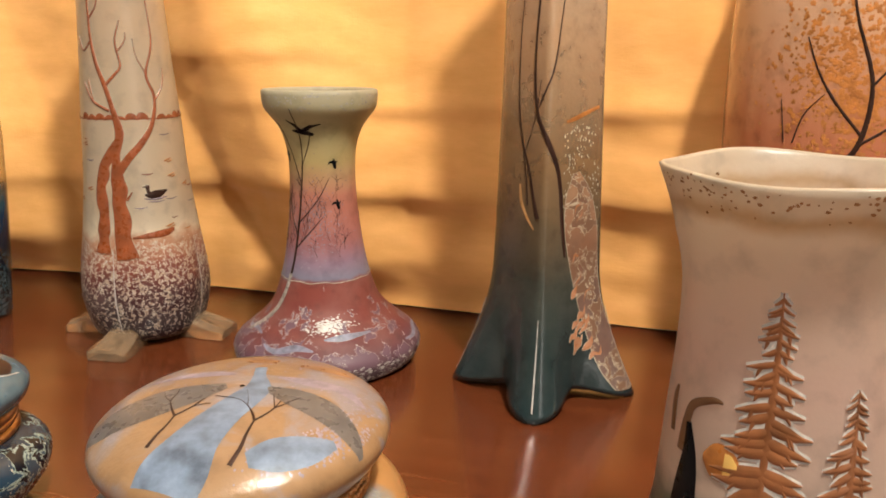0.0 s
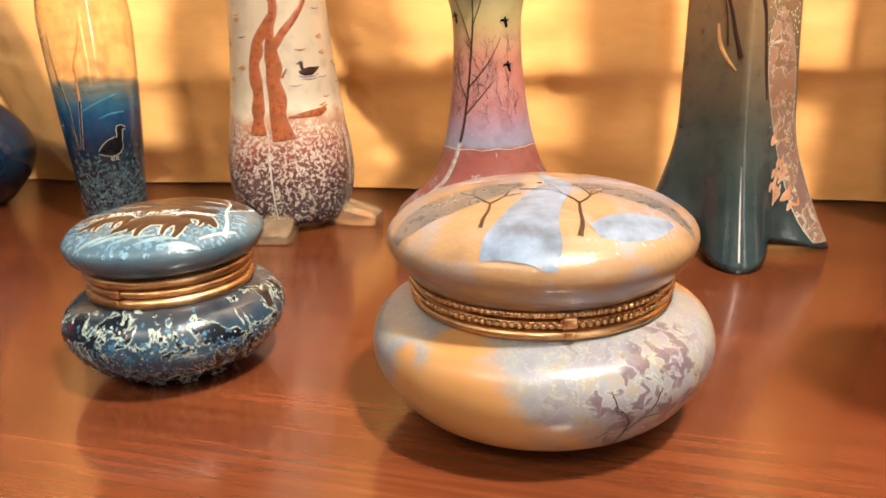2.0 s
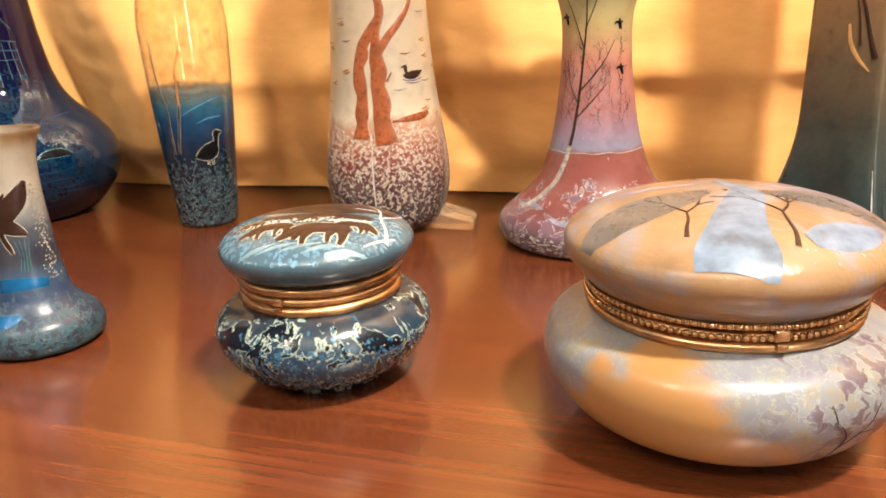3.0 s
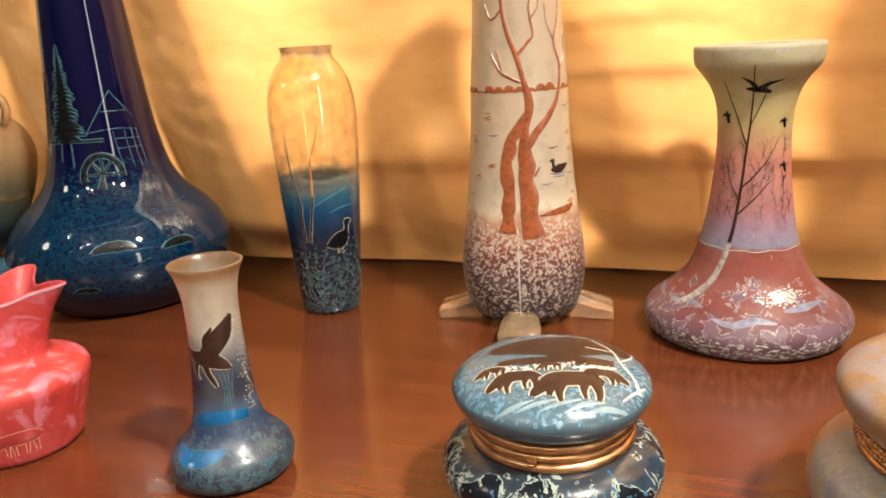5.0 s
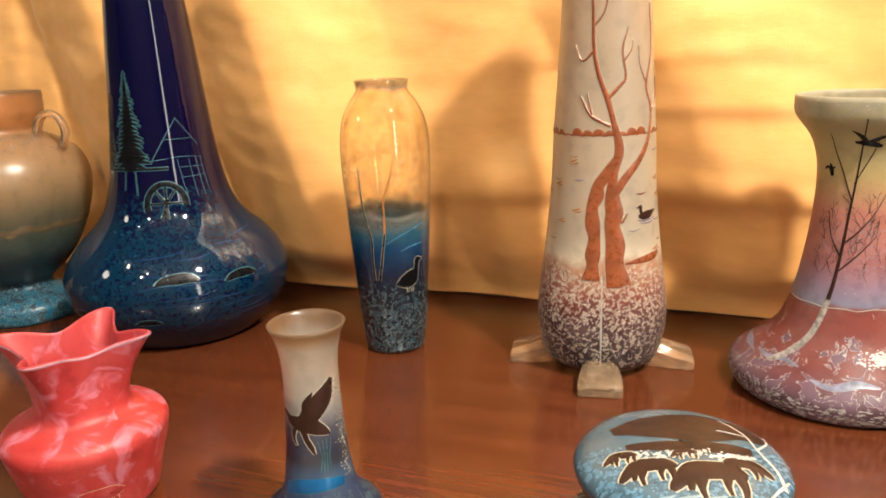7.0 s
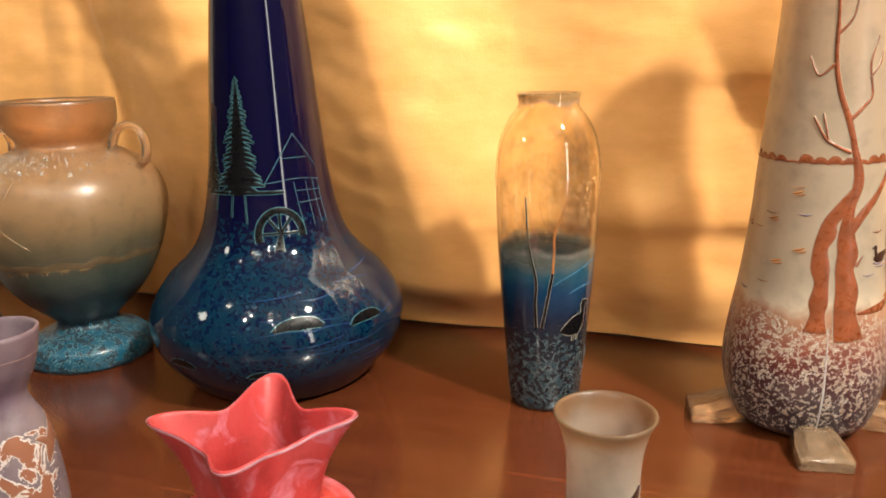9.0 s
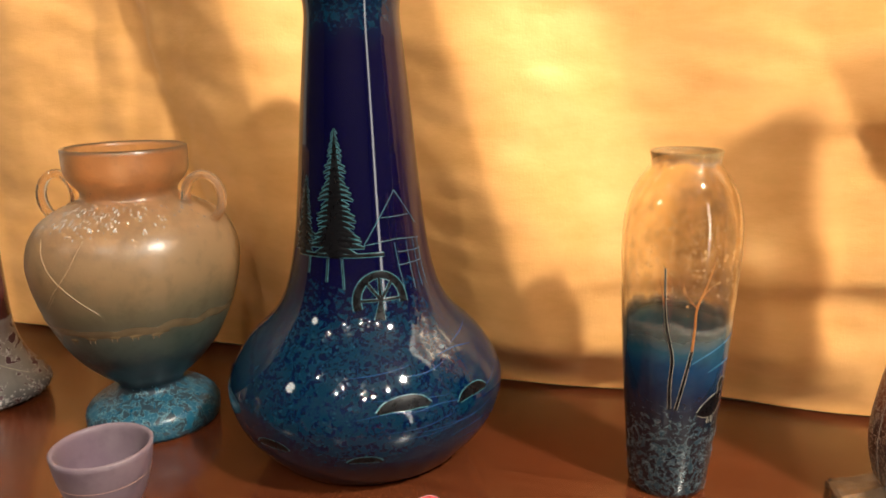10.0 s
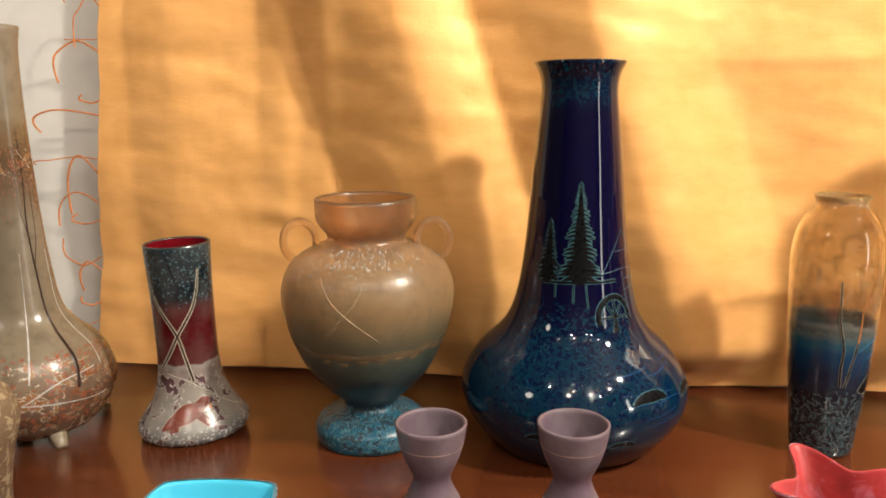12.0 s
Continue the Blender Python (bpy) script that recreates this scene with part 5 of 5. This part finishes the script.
# the barrel vase: an autumn tree
sk = Skin(SHAPES["autumn"], 190)
rng = random.Random(37)
motif("autumn", "tree_motif", sk, [[(-62, 88, 2.2), (-61, 103, 1.7), (-54, 128, 1.5), (-32, 150, 1.5), (-19, 165, 1.5), (-16, 198, 1.2), (-25, 233, 0.8), (-30, 258, 0.4)], [(-18, 172, 0.9), (-30, 190, 0.8), (-38, 206, 0.6), (-44, 224, 0.3)], [(-19, 166, 0.8), (-4, 180, 0.7), (6, 200, 0.4)], [(-16, 198, 0.7), (-6, 216, 0.5), (-2, 240, 0.3)],
                                   [(-46, 166, 0.5), (-42, 182, 0.4), (-34, 194, 0.2)], [(-50, 166, 0.4), (-53, 190, 0.2)]], UMBER, "dark bare autumn tree", 0.4, None, True)
part("leaf_fleck_motif", dabs(sk, rng, 1500, lambda g: (g.gauss(-20, 17) * sk.k, g.gauss(206, 28)), 1.3, 0.3), OCHRE, ROOTS["autumn"], "orange autumn leaves")
part("foliage_fleck_motif", dabs(sk, rng, 900, lambda g: (g.uniform(-180, 180) * sk.k, g.gauss(92, 18)), 1.4, 0.3), plain("crimson_foliage_enamel", (0.30, 0.035, 0.012), 0.3, vary=0.4), ROOTS["autumn"], "crimson foliage")
water = []
for _ in range(40):
    a, v = rng.uniform(-180, 180), rng.uniform(14, 62)
    water.append([(a - 8, v, 0.15), (a, v + rng.uniform(-1, 2), 0.5), (a + 9, v + rng.uniform(0, 4), 0.15)])
motif("autumn", "ripple_motif", sk, water, plain("dusty_rose_enamel", (0.45, 0.14, 0.09), 0.35), "", 0.25, None, True)

# the gourd vase: feet, a long dark branch, etched panel
sk = Skin(SHAPES["gourd"], 100)
motif("gourd", "branch_motif", sk, [[(52, 50, 0.7), (55, 70, 0.9), (55, 92, 1.0), (52, 134, 1.1), (47, 182, 1.0), (52, 220, 0.7), (50, 262, 0.3)], [(52, 150, 0.5), (64, 176, 0.4), (66, 210, 0.2)], [(50, 170, 0.4), (36, 196, 0.3), (34, 228, 0.2)]], UMBER, "long dark branch", 0.5, None, True)
for k in range(6):
    motif("gourd", "rib_motif", sk, [[(20 + 60 * k, 60, 0.4), (22 + 60 * k, 90, 0.5), (24 + 60 * k, 160, 0.3)]], FROST, "", 0.4, None, True)
rng = random.Random(41)
part("fleck_motif", dabs(sk, rng, 420, lambda g: (g.gauss(60, 40) * sk.k, g.uniform(20, 80)), 1.1, 0.3), RUST, ROOTS["gourd"], "rusty etched flecks")
part("leaf_fleck_motif", dabs(sk, rng, 300, lambda g: (g.uniform(-60, 120) * sk.k, g.gauss(226, 16)), 0.7, 0.3, 2.2), plain("rust_brown_enamel", (0.22, 0.07, 0.03), 0.35), ROOTS["gourd"])
motif("gourd", "panel_motif", sk, [[(14, 44, 0.4), (40, 58, 0.5), (70, 62, 0.5)], [(14, 44, 0.4), (44, 40, 0.5), (84, 34, 0.4)]], FROST, "", 0.3, None, True)
for k in range(4):
    a = radians(38 + 90 * k)
    bm = bmesh.new()
    rows = []
    for d, w, z, h in ((0.040, 0.010, 0.012, 0.010), (0.050, 0.008, 0.006, 0.010), (0.057, 0.006, 0.0, 0.009), (0.061, 0.0035, 0.0, 0.004)):
        rows.append([bm.verts.new((w * q, -d, z + h * r)) for q, r in ((-1, 0), (-0.8, 0.7), (0, 1), (0.8, 0.7), (1, 0))])
    for p, q in zip(rows, rows[1:]):
        for j in range(5):
            bm.faces.new((p[j], p[(j + 1) % 5], q[(j + 1) % 5], q[j]))
    bm.faces.new(rows[0][::-1]), bm.faces.new(rows[-1])
    bmesh.ops.transform(bm, matrix=pose(0, 0, 0, 0, 0, math.degrees(a)), verts=bm.verts)
    part("foot", bm, plain("smoky_frosted_glass", (0.24, 0.19, 0.13), 0.3, vary=0.3), ROOTS["gourd"], "small frosted glass foot")

# the mauve cups: a brown leaf on each side, worn rim
sk = Skin(SHAPES["cup"], 55)
LEAF = [[(-6, -8, 0.8), (-3, -2, 3.0), (0, 2, 3.4), (4, 8, 2.2), (7, 13, 0.4)], [(-2, 0, 2.4), (-7, 4, 1.4), (-10, 5, 0.3)], [(2, 0, 2.2), (7, 0, 1.4), (10, -2, 0.3)]]
for ob in [o for o in scene.objects if o.name.startswith("egg_cup_vase")]:
    for a in (-20, 100, 220):
        motif(ob, "leaf_motif", sk, placed(LEAF, a * sk.k, 58), plain("leaf_brown_enamel", (0.20, 0.085, 0.05), 0.35), "brown leaf with pale edge", 0.35, FROST, False, 0.4)
    motif(ob, "rim_motif", sk, [[(a, 103, 0.18) for a in range(-180, 181, 12)]], plain("worn_tan_rim", (0.36, 0.22, 0.18), 0.45), "", 0.15, None, True)

# the honey glass box: path, hills, houses, frost on the bowl
dm = Dome([(0.001, 0.088), (0.012, 0.0875), (0.03, 0.0855), (0.045, 0.0815), (0.0545, 0.0755), (0.0565, 0.0725)])
rng = random.Random(43)
lid = box_amber[2]
PATH_E = plain("blue_grey_path_lustre", (0.12, 0.155, 0.215), 0.4, vary=0.5, scale=90, shine=0.35)
motif(lid, "hill_motif", dm, [[(-53, -24, 2.0), (-46, -20, 7.5), (-32, -13, 10), (-18, -6, 8), (-6, 0, 2.5)]], SLATE, "dark slate hill", 0.14)
motif(lid, "hill_motif", dm, [[(10, -1, 2.0), (22, -6, 6), (34, -12, 6.5), (44, -20, 4.5), (50, -27, 1)]], SLATE, "dark slate hill", 0.14)
motif(lid, "path_motif", dm, [[(-11, -54, 12), (-9, -47, 12.5), (-6, -36, 9.5), (-1, -22, 7.5), (4, -10, 6.4), (6.5, -1, 5), (4, 10, 2.6), (2, 20, 2.4)]], PATH_E, "pale blue lustre path", 0.24)
motif(lid, "pond_motif", dm, [[(14, -43, 3.0), (22, -39, 6.4), (32, -34, 5.6), (41, -28, 1.6)]], PATH_E, "pale blue pond", 0.2)
for line in ([(-44, 10, 0.8), (-30, 12, 2.6), (-16, 13, 3.0), (-6, 12, 1.0)], [(12, 10, 1.0), (24, 8, 3.4), (38, 6, 3.0), (48, -2, 0.8)], [(-26, 42, 0.8), (-8, 46, 2.6), (12, 46, 2.6), (28, 40, 0.8)]):
    motif(lid, "field_motif", dm, [line], LILAC, "lilac frosted field", 0.12)
motif(lid, "tree_motif", dm, twigs(rng, (-22, -38), 25, 17, 0.8, 2), UMBER, "dark bare tree", 0.3)
motif(lid, "tree_motif", dm, twigs(rng, (9, -46), 8, 22, 0.9, 2), UMBER, "dark bare tree", 0.3)
for house in ([(-7, 29, 2.0), (0, 30, 4.2), (7, 29, 3.0)], [(17, 26, 2.0), (28, 26, 4.2), (40, 24, 2.2)]):
    motif(lid, "house_motif", dm, [house], plain("tan_house_enamel", (0.22, 0.11, 0.05), 0.3), "small ochre house", 0.2, LILAC, False, 0.5)
part("frost_fleck_motif", dabs(dm, rng, 500, lambda g: ((lambda a, r: (r * math.sin(a), -r * math.cos(a)))(g.uniform(1.3, 5.0), g.uniform(18, 54))), 0.45, 0.1), LILAC, lid)
part("snow_fleck_motif", dabs(dm, rng, 360, lambda g: ((lambda a, r: (r * math.sin(a), -r * math.cos(a)))(g.gauss(1.0, 0.35), g.uniform(40, 54))), 0.6, 0.15), LILAC, lid)
body_form = Turned([(0.034, 0.0), (0.040, 0.002), (0.054, 0.010), (0.0625, 0.022), (0.0645, 0.032), (0.060, 0.041), (0.0475, 0.0458), (0.044, 0.0465)], rows=40)
sk = Skin(body_form, 30)
root = box_amber[0]
motif(root, "stem_motif", sk, twigs(rng, (20 * sk.k, 9), 20, 14, 0.4, 2), UMBER, "", 0.3)
for zz, rr in ((0.0518, 0.0484), (0.0555, 0.0486)):
    beads = bmesh.new()
    for k in range(120):
        a = 2 * math.pi * k / 120
        bmesh.ops.create_icosphere(beads, subdivisions=1, radius=0.00125, matrix=Matrix.Translation((rr * math.sin(a), -rr * math.cos(a), zz)))
    part("bead_ring", beads, BRASS, box_amber[1], "ring of fine brass beads")

# the navy box: grazing herd on the lid, crackle on the bowl
dm = Dome([(0.0009, 0.0729), (0.0076, 0.0729), (0.0209, 0.0718), (0.0351, 0.0684), (0.0415, 0.0633), (0.0421, 0.0605)])
rng = random.Random(47)
lid = box_blue[2]
motif(lid, "dark_meadow_motif", dm, [[(-26, 10, 3), (-12, 12, 9), (8, 13, 13), (24, 12, 9), (34, 6, 3)], [(-22, -4, 2.0), (-8, -4, 3.5), (8, -4, 4), (26, -5, 3)]], UMBER, "dark brown far field", 0.15)
BEAST = [[(9, 0.5, 1.2), (5, 2, 3.4), (0, 2.2, 3.6), (-5, 1.6, 3.8), (-8.5, -1, 2.6), (-11.5, -4.5, 1.6), (-12.5, -6, 0.7)], [(6.5, 0, 1.8), (7, -4.5, 1.1), (6.5, -7.5, 0.7)], [(3, -0.5, 1.6), (2.6, -4, 0.9), (3, -7, 0.6)], [(-4, -1, 2.0), (-4.6, -5, 1.1), (-4.2, -8.5, 0.7)], [(-7, -2, 1.6), (-7.4, -6, 0.8)]]
for u, v, s, fl in ((8, -22, 1.35, 1), (-14, -18, 1.0, 1), (20, -15, 0.8, -1), (-24, -10, 0.6, 1), (0, -9, 0.5, 1)):
    motif(lid, "beast_motif", dm, placed(BEAST, u, v, s, fl), UMBER, "dark grazing beast with pale outline", 0.35, CREAM, False, 0.6)
motif(lid, "tree_motif", dm, [[(34, -22, 0.9), (33, -14, 0.7), (29, -2, 0.6), (27, 10, 0.5), (20, 22, 0.3)], [(29, -2, 0.5), (35, 6, 0.4), (36, 14, 0.3)], [(27, 8, 0.4), (16, 10, 0.3)], [(33, -21, 0.5), (26, -29, 0.3)], [(33, -21, 0.5), (37, -16, 0.3)]], FROST, "pale outlined tree", 0.3)
motif(lid, "grass_motif", dm, [[(-24 + 9 * k, -38 + abs(k - 3), 0.3), (-16 + 9 * k, -34, 1.0), (-8 + 9 * k, -32, 0.3)] for k in range(6)], plain("pale_blue_streak", (0.17, 0.24, 0.27), 0.35, vary=0.3, scale=160), "", 0.25)
part("sky_fleck_motif", dabs(dm, rng, 700, lambda g: ((lambda a, r: (r * math.sin(a), -r * math.cos(a)))(g.uniform(-1.5, 1.5), g.uniform(24, 42))), 0.9, 0.12), plain("mid_blue_frost", (0.075, 0.155, 0.225), 0.3, vary=0.6, scale=260), lid, "blue frosted foreground")
part("stone_motif", dabs(dm, rng, 120, lambda g: (g.uniform(-28, 26), -9 + g.gauss(0, 1.2)), 1.0, 0.4), FROST, lid)
body_form = Turned([(0.0266, 0.0000), (0.0285, 0.0034), (0.0380, 0.0079), (0.0461, 0.0181), (0.0480, 0.0266), (0.0437, 0.0339), (0.0361, 0.0379), (0.0323, 0.0384)], rows=40)
sk = Skin(body_form, 22)
root = box_blue[0]
part("frost_motif", dabs(sk, rng, 260, lambda g: (g.uniform(-180, 180) * sk.k, g.uniform(3, 34)), 0.5, 0.3), CREAM, root, "cream crackle flecks")
part("blue_fleck_motif", dabs(sk, rng, 700, lambda g: (g.gauss(0, 35) * sk.k, g.gauss(19, 6)), 0.8, 0.2), plain("blue_frost", (0.025, 0.085, 0.145), 0.25, vary=0.6, scale=300), root)


# ---- remaining things on the table ----
# the turquoise bowl
def bowl_section(a, r, z):
    k = squarish(a, radians(45), 1.25) * 1.0
    return r * k, z


TURQUOISE = plain("glossy_turquoise_glass", (0.07, 0.50, 0.70), 0.14, vary=0.12, scale=18, dist=0.0002)
bowl = thing("square_bowl", -0.707, 0.572, "small glossy turquoise glass bowl with rounded square rim", "bowl", m=pose(-0.707, 0.570, 0.0004, 0, 0, -9))
part("body", Turned([(0.022, 0.0), (0.027, 0.003), (0.036, 0.018), (0.043, 0.036), (0.0485, 0.053)], section=bowl_section, wall=0.003, rows=40, segments=96).mesh(), TURQUOISE, bowl)
rim_form = Turned([(0.0470, 0.0515), (0.0490, 0.0530), (0.0482, 0.0545), (0.0468, 0.0548)], section=bowl_section, wall=0.0025, rows=10, segments=96, floor=0.0005)
part("rim", rim_form.mesh(False, False), plain("grey_blue_rim", (0.10, 0.20, 0.25), 0.3), bowl, "thin grey-blue rim")

# a brown mottled vase standing beside the gourd vase
brown = thing("mottled_vase", -0.878, 0.655, "brown mottled stoneware vase standing beside the gourd vase", "vase", "glass vases on the table", z=0.0004)
part("body", Turned([(0.026, 0.0), (0.030, 0.004), (0.031, 0.03), (0.035, 0.055), (0.0405, 0.078), (0.036, 0.097), (0.024, 0.108), (0.021, 0.12)], wall=0.003, rows=50).mesh(),
     art_glass("mottled_brown_glaze", 0.12, [(0.0, (0.14, 0.07, 0.035)), (0.5, (0.22, 0.13, 0.07)), (1.0, (0.30, 0.21, 0.12))], 0.2, ((0.36, 0.28, 0.17), 130, [(0.0, 0.48), (1.0, 0.5)]), ((0.10, 0.05, 0.03), 0.02), None, 0.35, seed=17.0), brown)

# frayed threads along the cloth's edge
THREAD = plain("orange_thread", (0.62, 0.20, 0.04), 0.7, vary=0.2, scale=200)
rng = random.Random(51)
THREADS = [(0.375, 0.028, 0.030), (0.331, 0.050, 0.020), (0.345, 0.035, -0.012), (0.269, 0.075, 0.006), (0.285, 0.022, -0.018), (0.224, 0.076, -0.006), (0.205, 0.035, 0.03),
           (0.176, 0.048, 0.012), (0.160, 0.030, -0.02), (0.120, 0.040, -0.035), (0.105, 0.022, 0.012), (0.070, 0.018, -0.02), (0.050, 0.032, -0.025), (0.030, 0.020, 0.008), (0.41, 0.05, 0.02), (0.45, 0.045, -0.02), (0.49, 0.03, 0.02)]
for z, reach, drop in THREADS:
    cu = bpy.data.curves.new("thread", "CURVE")
    cu.dimensions, cu.bevel_depth, cu.bevel_resolution = "3D", rng.uniform(0.0006, 0.0011), 1
    sp = cu.splines.new("NURBS")
    pts = [(0, 0), (0.35, rng.uniform(0.2, 0.7)), (0.7, rng.uniform(-0.2, 0.6)), (1.0, -0.2), (rng.uniform(0.75, 0.95), -0.9)]
    sp.points.add(len(pts) - 1)
    for p, (u, v) in zip(sp.points, pts):
        p.co = (CLOTH_X0 + 0.001 - 0.028 * (1 - z / 0.27) - reach * u, -0.006 - 0.008 * u * rng.uniform(0.5, 1.5), z + drop * v + 0.012 * v, 1)
    sp.use_endpoint_u, sp.order_u = True, 3
    tmp = bpy.data.objects.new("thread_curve", cu)
    me = bpy.data.meshes.new_from_object(tmp)
    bpy.data.objects.remove(tmp)
    me.materials.clear()
    link("thread", me, THREAD, backdrop, "frayed orange thread")

# ceiling lamps and the window's frame
for sx, sy, sz, watts, wide in SPOTS[2:]:
    spot = thing("ceiling_spot", 0, 0, "small round white ceiling spot lamp, lit", "lamp", "ceiling spots", m=ROOM @ pose(sx, sy, Z1))
    part("housing", Turned([(0.045, -0.05), (0.05, -0.045), (0.05, -0.004), (0.055, 0.0)], wall=0.006, rows=12, segments=32).mesh(), FRAME, spot)
win = thing("window_frame", 0, 0, "white painted frame round the tall narrow window", "window", m=ROOM)
for sz, at in (((0.05, 0.03, 2.2), (X1 + 0.055, wl + 0.015, 0.55)), ((0.05, 0.03, 2.2), (X1 + 0.055, wr - 0.015, 0.55)), ((0.05, 0.24, 0.03), (X1 + 0.055, WIN_Y, wb + 0.015)), ((0.05, 0.24, 0.03), (X1 + 0.055, WIN_Y, wt - 0.015))):
    part("frame_bar", box(sz, at, 0.003), FRAME, win, smooth=False)

for ob in scene.objects:
    if "fleck" in ob.name or ob.name.split(".")[0] in ("frost_motif", "bramble_motif", "snow_motif", "side_frost_motif", "stone_motif", "crackle_motif", "twig_motif"):
        ob["kind"] = "stuff"
